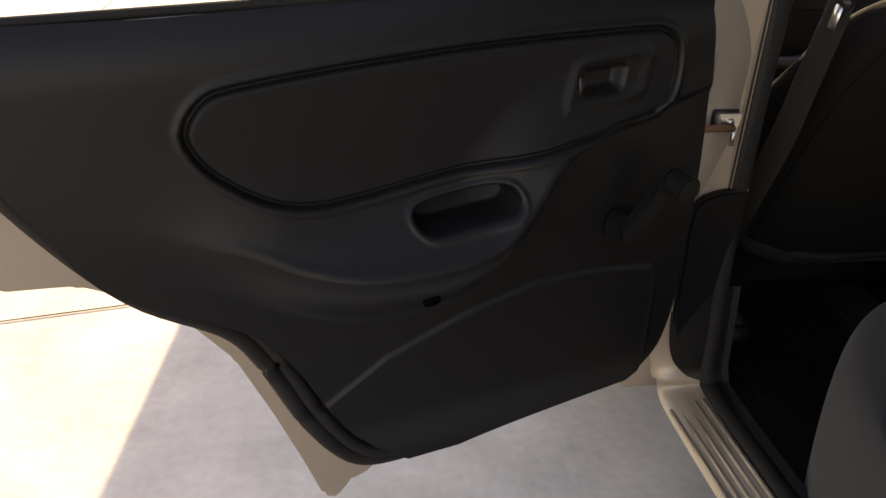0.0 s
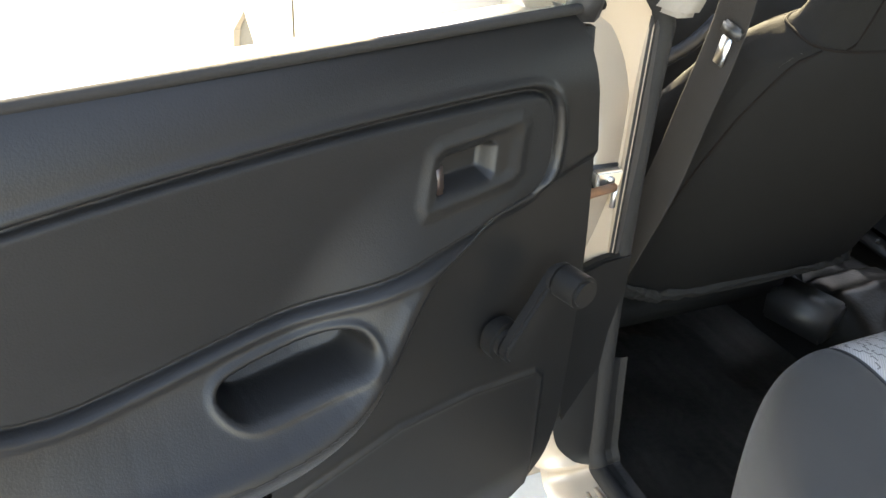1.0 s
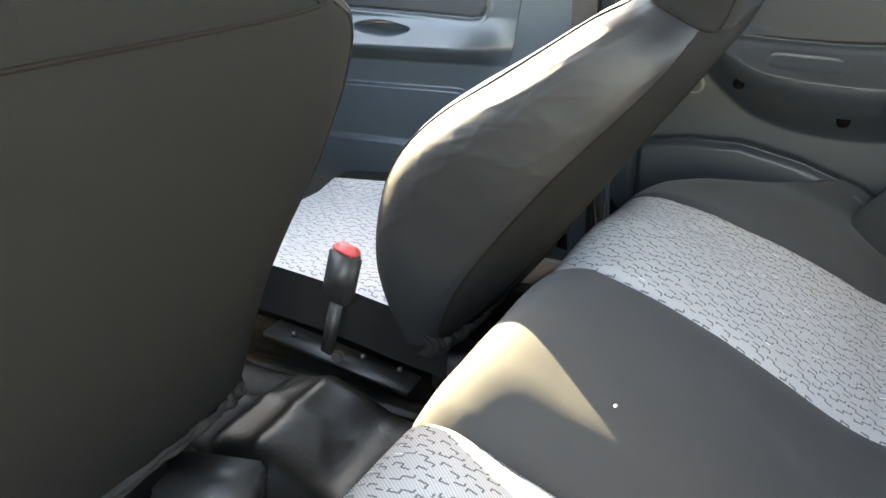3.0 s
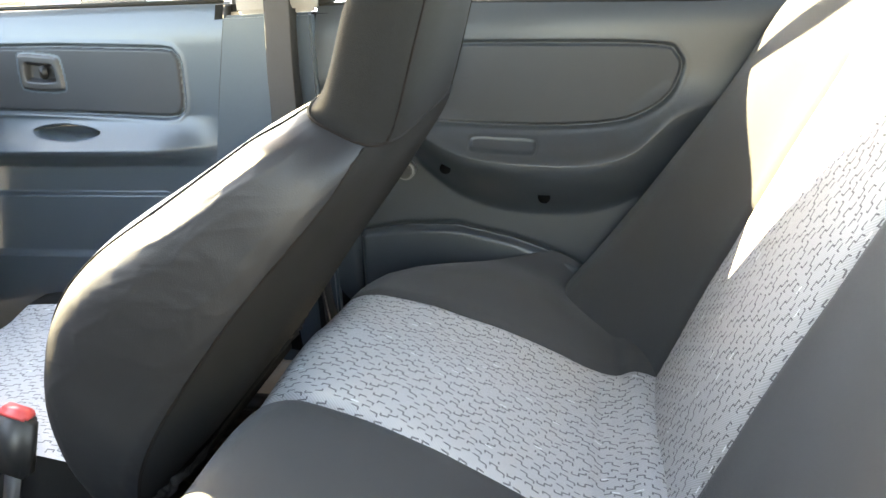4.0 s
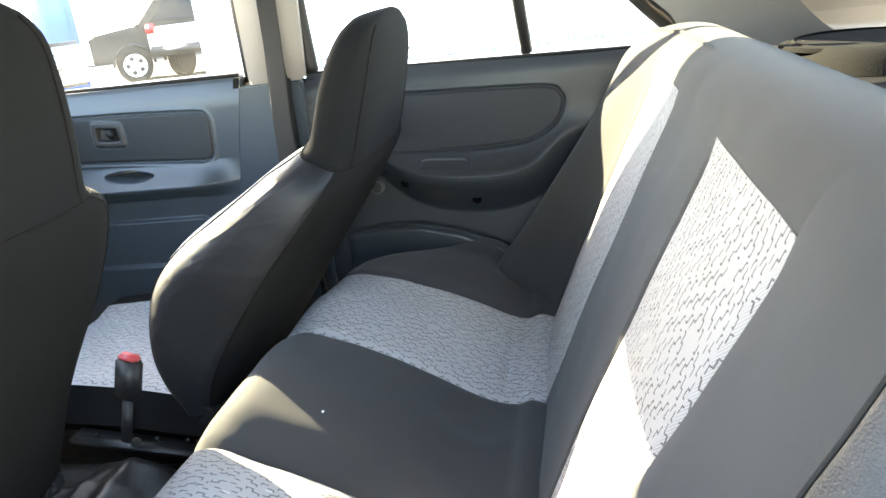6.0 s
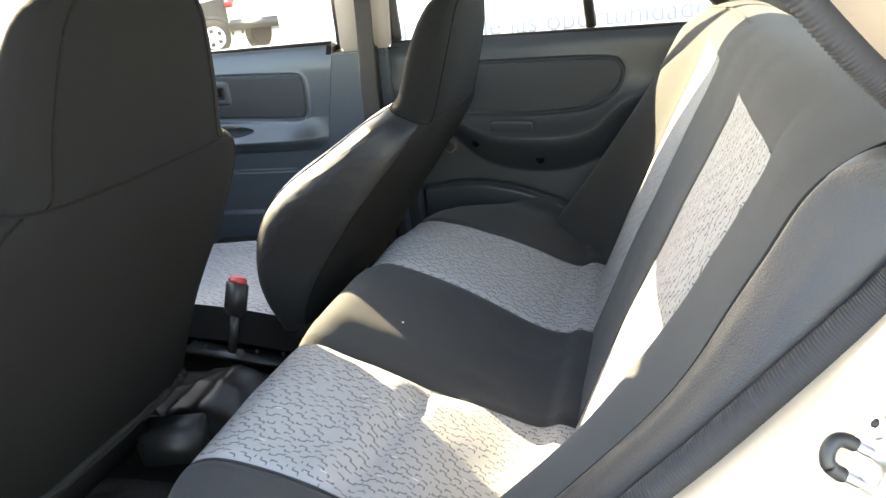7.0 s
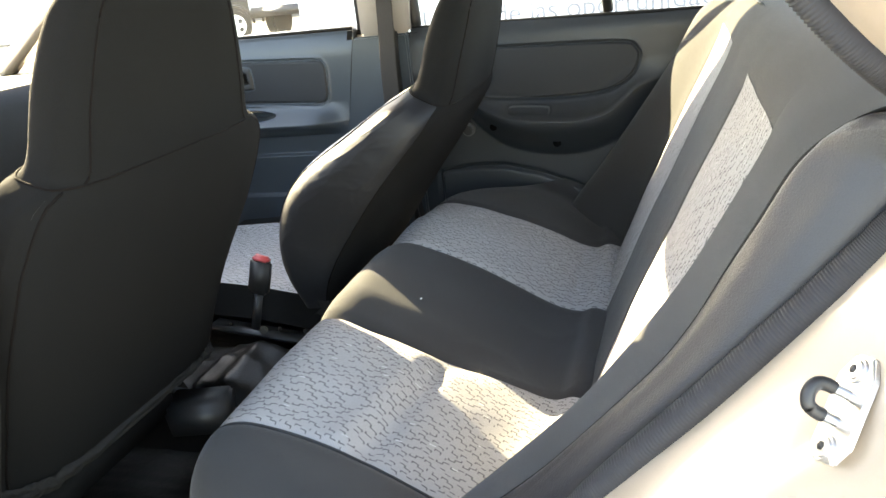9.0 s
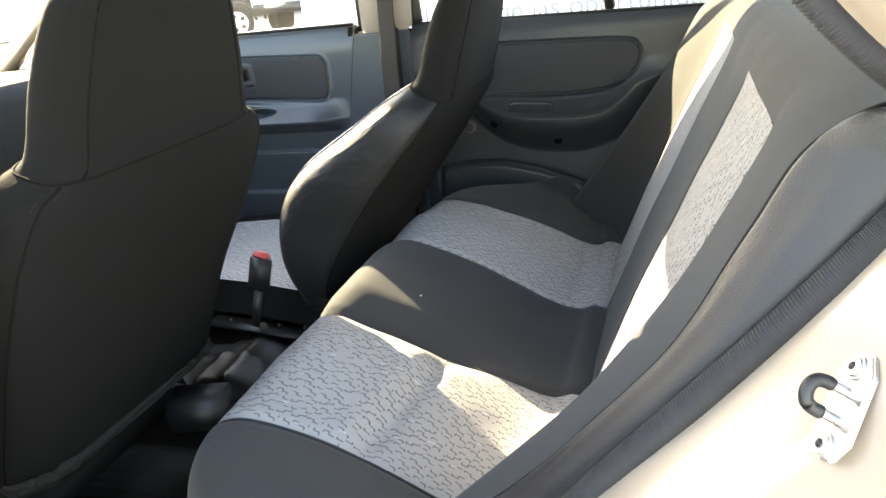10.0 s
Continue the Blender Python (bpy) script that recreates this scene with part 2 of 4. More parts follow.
def box(x0, x1, y0, y1, z0, z1, bevel=0.0, seg=2):
    bm = bmesh.new()
    bmesh.ops.create_cube(bm, size=1)
    for v in bm.verts:
        v.co = Vector(((x0 + x1) / 2 + v.co.x * (x1 - x0), (y0 + y1) / 2 + v.co.y * (y1 - y0), (z0 + z1) / 2 + v.co.z * (z1 - z0)))
    if bevel:
        bmesh.ops.bevel(bm, geom=bm.edges[:], offset=bevel, segments=seg, affect='EDGES')
    return crisp(bm)


def crisp(bm):
    """Keeps flat faces flat beside their bevels."""
    for e in bm.edges:
        if len(e.link_faces) == 2 and e.calc_face_angle() > .3:
            e.smooth = False
    return bm


def turn(bm, m):
    bmesh.ops.transform(bm, matrix=m, verts=bm.verts)
    return bm


def prism(pts, axis, a, b, bevel=0.0):
    """A flat outline of (p, q) points pushed from a to b along an axis: 'x' takes (y, z), 'y' takes (x, z), 'z' takes (x, y)."""
    put = {'x': lambda p, c: (c, p[0], p[1]), 'y': lambda p, c: (p[0], c, p[1]), 'z': lambda p, c: (p[0], p[1], c)}[axis]
    bm = bmesh.new()
    lo = [bm.verts.new(put(p, a)) for p in pts]
    hi = [bm.verts.new(put(p, b)) for p in pts]
    bm.faces.new(lo)
    bm.faces.new(hi[::-1])
    n = len(pts)
    for i in range(n):
        bm.faces.new((lo[i], hi[i], hi[(i + 1) % n], lo[(i + 1) % n]))
    bmesh.ops.recalc_face_normals(bm, faces=bm.faces)
    if bevel:
        bmesh.ops.bevel(bm, geom=bm.edges[:], offset=bevel, segments=2, affect='EDGES')
    return crisp(bm)


def tube(path, radius, n=10, closed=False, squash=None):
    """A round bar along a path; squash (axis, factor) flattens its section."""
    pts = [Vector(p) for p in path]
    bm = bmesh.new()
    rings = []
    for i, p in enumerate(pts):
        a = pts[(i - 1) % len(pts)] if closed or i else pts[0]
        b = pts[(i + 1) % len(pts)] if closed or i < len(pts) - 1 else pts[-1]
        d = (b - a).normalized()
        up = Vector((0, 0, 1)) if abs(d.z) < 0.9 else Vector((1, 0, 0))
        s = d.cross(up).normalized()
        t = s.cross(d)
        r = radius(i / max(1, len(pts) - 1)) if callable(radius) else radius
        rings.append([bm.verts.new(p + s * r * math.cos(2 * math.pi * k / n) + t * r * math.sin(2 * math.pi * k / n)) for k in range(n)])
    m = len(rings)
    for i in range(m if closed else m - 1):
        for k in range(n):
            bm.faces.new((rings[i][k], rings[(i + 1) % m][k], rings[(i + 1) % m][(k + 1) % n], rings[i][(k + 1) % n]))
    if not closed:
        bm.faces.new(rings[0][::-1])
        bm.faces.new(rings[-1])
    bmesh.ops.recalc_face_normals(bm, faces=bm.faces)
    return bm


def disc(c, axis, radius, depth, n=24, bevel=0.0):
    bm = bmesh.new()
    bmesh.ops.create_cone(bm, cap_ends=True, segments=n, radius1=radius, radius2=radius, depth=depth)
    if bevel:
        bmesh.ops.bevel(bm, geom=[e for e in bm.edges if abs(e.verts[0].co.z - e.verts[1].co.z) < 1e-6], offset=bevel, segments=2, affect='EDGES')
    crisp(bm)
    q = Vector(axis).to_track_quat('Z', 'Y').to_matrix().to_4x4()
    return turn(bm, Matrix.Translation(c) @ q)


def smooth_curve(pts, n, closed=False):
    """n points along a Catmull-Rom curve through pts."""
    p = [Vector(q) for q in pts]
    m = len(p)
    out = []
    segs = m if closed else m - 1
    for k in range(n):
        s = k / (n if closed else n - 1) * segs
        i = min(int(s), segs - 1)
        t = s - i
        g = lambda j: p[j % m] if closed else p[max(0, min(m - 1, j))]
        a, b, c, d = g(i - 1), g(i), g(i + 1), g(i + 2)
        out.append(0.5 * ((2 * b) + (c - a) * t + (2 * a - 5 * b + 4 * c - d) * t * t + (3 * b - a - 3 * c + d) * t ** 3))
    return out


def lerp_curve(pts):
    """A function through (p, q) points in order of p, smoothed."""
    xs, ys = [q[0] for q in pts], [q[1] for q in pts]
    def f(x):
        if x <= xs[0]:
            return ys[0]
        for i in range(len(xs) - 1):
            if x <= xs[i + 1]:
                t = (x - xs[i]) / (xs[i + 1] - xs[i])
                m0 = (ys[i + 1] - ys[i - 1]) / (xs[i + 1] - xs[i - 1]) if i else (ys[1] - ys[0]) / (xs[1] - xs[0])
                m1 = (ys[i + 2] - ys[i]) / (xs[i + 2] - xs[i]) if i + 2 < len(xs) else (ys[i + 1] - ys[i]) / (xs[i + 1] - xs[i])
                h = xs[i + 1] - xs[i]
                return (2 * t ** 3 - 3 * t * t + 1) * ys[i] + (t ** 3 - 2 * t * t + t) * h * m0 + (3 * t * t - 2 * t ** 3) * ys[i + 1] + (t ** 3 - t * t) * h * m1
        return ys[-1]
    return f


def ss(a, b, x):
    t = min(1.0, max(0.0, (x - a) / (b - a)))
    return t * t * (3 - 2 * t)


def ss_np(a, b, x):
    t = np.clip((x - a) / (b - a), 0, 1)
    return t * t * (3 - 2 * t)


def distance_np(Y, Z, poly):
    """Signed distance of whole arrays of points to a closed outline, minus inside."""
    best = np.full(Y.shape, 9.0)
    ins = np.zeros(Y.shape, bool)
    n = len(poly)
    for i in range(n):
        (ay, az), (by, bz) = poly[i], poly[(i + 1) % n]
        dy, dz = by - ay, bz - az
        t = np.clip(((Y - ay) * dy + (Z - az) * dz) / (dy * dy + dz * dz + 1e-12), 0, 1)
        best = np.minimum(best, (Y - ay - t * dy) ** 2 + (Z - az - t * dz) ** 2)
        if az != bz:
            ins ^= ((az > Z) != (bz > Z)) & (Y < ay + (Z - az) / (bz - az) * dy)
    return np.where(ins, -1, 1) * np.sqrt(best)


def curve_np(f, lo, hi, X):
    xs = np.linspace(lo, hi, 400)
    return np.interp(X, xs, [f(v) for v in xs])


def grid_part(name, P, keep, mat, parent, label="", flip=False):
    """A mesh from a (rows, columns, 3) array of points, with only the cells where keep is true."""
    nu, nv = P.shape[0], P.shape[1]
    idx = np.arange(nu * nv).reshape(nu, nv)
    q = np.stack([idx[:-1, :-1], idx[1:, :-1], idx[1:, 1:], idx[:-1, 1:]], -1)[keep]
    if flip:
        q = q[:, ::-1]
    used, inv = np.unique(q, return_inverse=True)
    me = bpy.data.meshes.new(name)
    me.from_pydata(P.reshape(-1, 3)[used].tolist(), [], inv.reshape(-1, 4).tolist())
    me.materials.append(mat)
    for f in me.polygons:
        f.use_smooth = True
    ob = new(name, me)
    ob.parent = parent
    if label:
        ob["label"] = label
    return ob


# ---- ground and yard ----


def spread(u):
    a = u - .5
    return a * 60 + (3000 * (abs(a) - .46) * (1 if a > 0 else -1) if abs(a) > .46 else 0)


ground = tagged(part("ground", sheet(lambda u, v: (spread(u), spread(v), 0), 60, 60), CONCRETE), "pale weathered concrete yard with hairline joints", "ground", kind="structure")
JOINT = material("dark_joint", (0.025, 0.023, 0.02), 0.9, grain=0.2, scale=80, stain=0.2)
for k, (x0, y0, x1, y1) in enumerate(((-2.6, .86, -.9, 1.12), (-2.75, -4, -2.55, 6))):
    d = Vector((y0 - y1, x1 - x0, 0)).normalized() * .0034
    jb = bmesh.new()
    jb.faces.new([jb.verts.new(Vector(p) + o * d) for p, o in (((x0, y0, .004), -1), ((x1, y1, .004), -1), ((x1, y1, .004), 1), ((x0, y0, .004), 1))])
    part("expansion_joint", jb, JOINT, ground)

ASPHALT = material("pale_asphalt", (0.062, 0.058, 0.054), 0.9, grain=0.3, scale=60, bump=0.4, stain=0.3, stain_scale=1.2, spec=0.2)
tagged(part("road", box(6.2, 25.9, -40, 60, -.02, .004), ASPHALT), "worn grey asphalt beyond the concrete", "road", kind="structure")

# ---- the sedan: body ----
car = thing("sedan", "champagne sedan with one rear door open and dark cabin", "car")
part("floor_pan", box(-.56, .56, -.95, 1.6, .16, .22), BLACK, car)


def mat_point(u, v):
    x, y = -.64 + 1.28 * u, -.05 + 1.0 * v
    hump = math.exp(-(x / .118) ** 8)
    ridge = .0007 * math.sin(x * 240) * (1 if .16 < abs(x) < .6 else 0)
    # a lapped edge and a slack fold across the tunnel
    lap = hump * (-.007 * ss(.331, .337, y) - .030 * (1 - ss(.17, .268, y)) * ss(.05, .15, y) + .006 * math.exp(-((y - .275 - .05 * x) / .012) ** 2))
    slack = .002 * hump * noise.noise((x * 12, y * 16, 6)) + .0018 * hump * max(0.0, 1 - 4 * abs(noise.noise((x * 9 + 3, y * 12, 2)))) ** 2
    return (x, y, .262 + hump * .125 + lap + slack + ridge + .006 * noise.noise((x * 9, y * 9, 3)) + .003 * max(0.0, 1 - 5 * abs(noise.noise((x * 6, y * 5, 8)))) ** 2)


part("floor_mat", sheet(mat_point, 256, 150, keep=lambda u, v: abs(u - .5) > .105), MAT_FLOOR, car, "black scuffed rubber floor covering")
part("tunnel_cover", sheet(mat_point, 256, 150, keep=lambda u, v: abs(u - .5) <= .105), TUNNEL, car, "slack black vinyl over the tunnel hump")


def roof(z0, grow):
    def fn(u, v):
        a, b = (u - .5) * 2, (v - .5) * 2
        w = .58 + grow
        y = -.74 - grow + v * (1.255 + 2 * grow)
        return (a * w, y, z0 - .055 * a * a - .05 * b * b)
    return sheet(fn, 20, 20)


part("roof_panel", roof(1.450, .02), PAINT, car)
part("headliner", roof(1.425, .0), TAUPE, car, "taupe headlining")
for sx in (-1, 1):
    part("roof_rail", tube([(sx * .60, -.70 + 1.26 * k / 16, 1.390 - .05 * ((k - 8) / 8) ** 2) for k in range(17)], .03, 10), PAINT, car)

# outline of a rear door opening in (y, z)
OPENING = [(.112, .42), (.10, .372), (.06, .357), (-.22, .357), (-.29, .385), (-.345, .46), (-.40, .57), (-.455, .669), (-.554, .782), (-.640, .882), (-.668, .925), (-.650, .962), (-.596, 1.015), (-.48, 1.165), (-.34, 1.298), (-.15, 1.352), (.03, 1.350), (.075, 1.23), (.128, .92), (.128, .6)]
EDGE = smooth_curve([(0, a, b) for a, b in OPENING], 400, closed=True)


def tumble(z, sx=1):
    """How far the side leans in above the sill."""
    return .32 * max(0.0, z - .93) - (.085 * ss(.90, 1.0, z) if sx < 0 else 0.0)


def at_sill(p):
    """1 along the foot of the opening, where the painted sill is narrow."""
    return (1 - ss(.362, .44, p.z)) * ss(-.33, -.24, p.y)


def normal_out(f):
    at = lambda g: EDGE[int(g) % 400].lerp(EDGE[(int(g) + 1) % 400], g - int(g))
    i = int(f)
    d = at(f + 4 + 400) - at(f - 4 + 400)
    n = Vector((0, d.z, -d.y)).normalized()
    c = Vector((0, -.2, .75))
    return n if n.dot(EDGE[i % 400] - c) > 0 else -n


# painted jamb round the left opening: (outward from the seal, away from the opening)
JAMB = [(.0, .004), (.006, .008), (.022, .012), (.05, .022), (.078, .030), (.10, .042), (.118, .060), (.128, .085)]
for sx in (-1, 1):
    def jamb(u, v):
        i = int(u * 400) % 400
        k = v * (len(JAMB) - 1)
        a = int(min(k, len(JAMB) - 2))
        t = k - a
        x = JAMB[a][0] * (1 - t) + JAMB[a + 1][0] * t
        o = JAMB[a][1] * (1 - t) + JAMB[a + 1][1] * t
        p = EDGE[i]
        o *= 1 - .75 * ss(-.1, .12, p.y) * ss(.35, .5, p.z) * (1 - ss(1.1, 1.2, p.z))
        o *= 1 + .3 * math.sin(p.z * 26) * ss(-.3, -.45, p.y)
        o *= 1 - .65 * at_sill(p)
        q = p + normal_out(i) * o
        return (sx * (.672 + x * (1 - .5 * at_sill(p)) - tumble(q.z, sx)), q.y, q.z)
    part("door_jamb", sheet(jamb, 400, 14, loop_u=True), PAINT, car, "champagne painted door jamb")
    # outer skin
    def skin(u, v):
        i = int(u * 400) % 400
        low = at_sill(EDGE[i])
        p = EDGE[i] + normal_out(i) * .085 * (1 - .75 * ss(-.1, .12, EDGE[i].y) * ss(.35, .5, EDGE[i].z)) * (1 - .65 * low)
        n = normal_out(i)
        far = Vector((0, max(-1.75, min(.22, p.y + n.y * (1.2 if n.y < 0 else .3))), max(.17, min(max(1.24, p.z + .01), p.z + n.z * .35))))
        q = p.lerp(far, v)
        return (sx * (.80 - .064 * low - (.03 + .09 * low) * v - tumble(q.z, sx)), q.y, q.z)
    part("quarter_panel", sheet(skin, 400, 4, loop_u=True), PAINT, car)
    # ribbed seal on the flange
    def seal(u, v):
        i = int(u * 4500 + .5)
        f = i * 400 / 4500
        a = EDGE[int(f) % 400].lerp(EDGE[(int(f) + 1) % 400], f - int(f))
        n = normal_out(f)
        ang = v * 2 * math.pi
        r = .0112 - .0026 * ss(.90, .96, a.z) + (.00034 if i % 4 < 2 else -.00034) * (1 - ss(-.25, .3, math.cos(ang)))
        o = .004 + r * math.cos(ang) * .95
        q = a + n * (o + .001)
        return (sx * (.671 + r * 1.10 * math.sin(ang) - tumble(q.z, sx)), q.y, q.z)
    part("door_seal", sheet(lambda u, v: seal(.23 + .48 * u, v), 2160, 10, loop_v=True), SEAL, car, "grey ribbed rubber door seal")
    def plain_seal(u, v):
        f = (.71 + .52 * u) * 400
        a = EDGE[int(f) % 400].lerp(EDGE[(int(f) + 1) % 400], f - int(f))
        n = normal_out(f)
        q = a + n * (.002 + .0110 * math.cos(v * 6.2832))
        return (sx * (.669 + .0125 * math.sin(v * 6.2832) - tumble(q.z, sx)), q.y, q.z)
    part("door_seal", sheet(plain_seal, 240, 10, loop_v=True), RUBBER, car, "smooth black rubber door seal")
    def cover(u, v):
        i = int((.97 + .24 * u) * 400) % 400
        q = EDGE[i] - normal_out(i) * (.004 - .030 * v * v)
        return (sx * (.640 + .042 * v), q.y, q.z)
    part("sill_cover", sheet(cover, 90, 8), SILL, car, "black plastic sill cover")
    # unseen strip added between roof edge and door frames to stop stray sun
    part("cant_gap_filler", sheet(lambda u, v: (sx * (.600 + .02 * v), -.50 + 1.06 * u, 1.404 - .05 * (2 * u - 1) ** 2 - .050 * v), 20, 3), PAINT, car)
    part("rocker_panel", prism([(sx * a, b) for a, b in ((.57, .18), (.60, .18), (.690, .290), (.712, .316), (.708, .326), (.664, .326))], 'y', -.32, 1.5, .004), PAINT, car)
    for k in range(5):
        part("sill_rib", tube([(sx * (.686 + .0115 * k), .075, .3515 - .004 * k), (sx * (.686 + .0115 * k), -.23, .3515 - .004 * k)], .0034, 6), PAINT, car)
    part("sill_trim", sheet(lambda u, v: (sx * (.675 - .09 * v), -.34 + u * .47, .352 + .012 * math.sin(v * 3.14) - .085 * v * v), 12, 10), MATTE, car, "black scuffed sill trim")
    if sx < 0:
        def corner(u, v):
            f = int(388 + 52 * u) % 400
            wide = .733 - .051 * ss(.1, .9, u)
            q = EDGE[f] + normal_out(f) * (.014 * v ** 1.5 - .006)
            return (-(.652 + (wide - .652) * v), q.y, q.z)
        part("corner_cover", sheet(corner, 52, 10), TRIM, car, "black plastic corner of the sill cover")
    # centre pillar
    inner_x = sx * (.685 if sx < 0 else .69)
    part("centre_pillar", prism([(.135, .33), (.25, .33), (.25, .92), (.135, .92)], 'x', inner_x, sx * .785, .006), PAINT, car)
    post_bm = prism([(.135, .92), (.205, .92), (.135, 1.37), (.05, 1.37)], 'x', inner_x, sx * .775, .006)
    for w in post_bm.verts:
        w.co.x -= sx * tumble(w.co.z)
    part("upper_pillar", post_bm, PAINT, car)
    lip = [(sx * ((.682 if sx < 0 else .686) - tumble(z)), .134 - (.026 if z > 1.1 else 0), z) for z in (.36, .5, .7, .9, 1.05)]
    part("pillar_lip", tube(lip, .0055, 8), PAINT, car)
    kick = prism([(-.660, .365), (-.700, .368), (-.714, .392), (-.728, .445), (-.7325, .484), (-.7335, .53), (-.736, .61), (-.732, .637), (-.722, .648), (-.699, .656), (-.660, .660)], 'y', .119, .1345, .004)
    if sx > 0:
        turn(kick, Matrix.Scale(-1, 4, (1, 0, 0)))
        bmesh.ops.reverse_faces(kick, faces=kick.faces)
    part("kick_trim", kick, TRIM, car, "black plastic kick trim")
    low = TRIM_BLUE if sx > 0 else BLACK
    rear_y = .125 if sx < 0 else .098
    part("pillar_trim_lower", prism([(rear_y, .28), (.345, .28), (.345, .52), (.318, .605), (.286, .69), (.263, .80), (.241, .905), (.238, .916), (.135, .916), (rear_y, .916)], 'x', sx * (.667 if sx < 0 else .668), sx * (.686 if sx < 0 else .69), .004), low, car)
    up = prism([(.090, .917), (.214, .917), (.150, 1.37), (.01, 1.37)], 'x', sx * .661, sx * .69, .006)
    for v in up.verts:
        v.co.x -= sx * tumble(v.co.z)
    part("pillar_trim_upper", up, TAUPE, car, "taupe upper pillar trim")
    front_e = smooth_curve([(0, -.672, .90), (0, -.668, .928), (0, -.650, .966), (0, -.594, 1.022), (0, -.478, 1.170), (0, -.34, 1.300), (0, -.28, 1.36)], 30)
    rear_e = smooth_curve([(0, -.97, .885), (0, -.935, .902), (0, -.885, .940), (0, -.80, 1.035), (0, -.72, 1.14), (0, -.65, 1.25), (0, -.60, 1.37)], 30)
    def rear_trim(u, v):
        k = min(29, int(u * 29 + .5))
        q = front_e[k].lerp(rear_e[k], v)
        return (sx * (.652 - .97 * tumble(q.z, sx) - .078 * v * v), q.y, q.z)
    part("rear_pillar_trim", sheet(rear_trim, 29, 10), TAUPE, car, "taupe rear pillar trim")

# rear shelf, windows and the rest of the shell
part("parcel_shelf", prism([(-.66, .885), (-.66, .86), (-1.18, .86), (-1.18, .885)], 'x', -.60, .60, .004), TRIM, car)
for sx in (-1, 1):
    sp = sheet(lambda u, v: (sx * .36 + (.17 - .03 * v) * math.cos(u * 6.2832), -.90 + (.115 - .02 * v) * math.sin(u * 6.2832), .886 + .035 * (1 - (1 - v) ** 2)), 40, 6, loop_u=True)
    part("shelf_speaker", sp, MATTE, car, "black oval shelf speaker")
    part("speaker_grille", disc((sx * .36, -.90, .915), (0, 0, 1), .12, .008, 32, .002), MATTE, car)
part("rear_bulkhead", box(-.62, .62, -.80, -.77, .25, .86), BLACK, car)
part("boot_lid", sheet(lambda u, v: ((u - .5) * 1.42, -1.12 - .62 * v, .905 - .03 * v - .04 * (2 * u - 1) ** 2 - .35 * ss(.9, 1, v)), 20, 20), PAINT, car)
rw = bmesh.new()
rw.faces.new([rw.verts.new(p) for p in ((-.60, -1.12, .905), (.60, -1.12, .905), (.50, -.74, 1.345), (-.50, -.74, 1.345))])
part("rear_window", rw, GLASS, car).visible_shadow = False
part("rear_window_frame", tube([(-.60, -1.12, .905), (.60, -1.12, .905), (.51, -.75, 1.340), (-.51, -.75, 1.340)], .012, 8, closed=True), RUBBER, car)
fw = bmesh.new()
fw.faces.new([fw.verts.new(p) for p in ((-.64, 1.32, .90), (.64, 1.32, .90), (.53, .56, 1.365), (-.53, .56, 1.365))])
part("windscreen", fw, GLASS, car).visible_shadow = False
for sx in (-1, 1):
    part("front_pillar", tube([(sx * .66, 1.34, .90), (sx * .62, .98, 1.125), (sx * .565, .56, 1.365)], .028, 10), PAINT, car)
part("bonnet", sheet(lambda u, v: ((u - .5) * 1.44, 1.30 + 1.0 * v, .90 - .12 * v - .05 * (2 * u - 1) ** 2 - .5 * ss(.93, 1, v)), 20, 24), PAINT, car)
for sx in (-1, 1):
    part("front_wing", prism([(1.12, .25), (1.12, .92), (1.3, .89), (2.2, .76), (2.3, .6), (2.3, .3), (2.05, .25), (1.98, .45), (1.75, .56), (1.5, .45), (1.43, .25)], 'x', sx * .72, sx * .80), PAINT, car, smooth=False)
    for wy in (1.74, -.86):
        wheel = part("wheel", disc((sx * .70, wy, .285), (1, 0, 0), .285, .17, 40, .02), RUBBER, car)
        part("rim", disc((sx * .775, wy, .285), (1, 0, 0), .175, .03, 32, .006), CHROME, wheel)
part("dashboard", sheet(lambda u, v: ((u - .5) * 1.34, .78 + .56 * max(0, v - .45) / .55 - .05 * math.sin(min(1, v / .45) * 3.14), .42 + .50 * min(1, v / .45) - .03 * max(0, v - .45)), 30, 24), DASH, car)
part("steering_wheel", tube([(-.29 + .175 * math.cos(a), .62 - .05 * math.sin(a), .84 + .165 * math.sin(a)) for a in [k * 6.2832 / 40 for k in range(40)]], .0135, 10, closed=True), BLACK, car)
part("steering_hub", turn(box(-.08, .08, -.02, .03, -.05, .05, .015), pose(-.29, .67, .83, -20)), BLACK, car)

# striker on the left jamb
S0 = Vector((-.7436, -.622, .8127))
SN = Vector((-.168, .822, .546)).normalized()
SX = Vector((.535, -.389, .750))
SX = (SX - SN * SX.dot(SN)).normalized()
SY = SN.cross(SX)
SM = Matrix((SX, SY, SN)).transposed().to_4x4()
SM.translation = S0 + SN * .003
plate = prism([(-.040, -.012), (-.026, -.022), (.024, -.022), (.040, -.013), (.042, .006), (.026, .018), (-.030, .018), (-.040, .009)], 'z', -.003, .003, .0015)
striker = part("striker_plate", turn(plate, SM @ Matrix.Scale(.75, 4)), CHROME, car, "zinc plated door striker")
loop = smooth_curve([(-.0100, -.002, 0), (-.0100, -.002, .012), (-.0100, -.002, .020), (-.008, -.002, .026), (-.003, -.002, .029), (.003, -.002, .029), (.008, -.002, .026), (.0100, -.002, .020), (.0100, -.002, .012), (.0100, -.002, 0)], 45)
part("striker_loop", turn(tube(loop, .0036, 10), SM @ Matrix.Scale(.78, 4)), CHROME, striker)
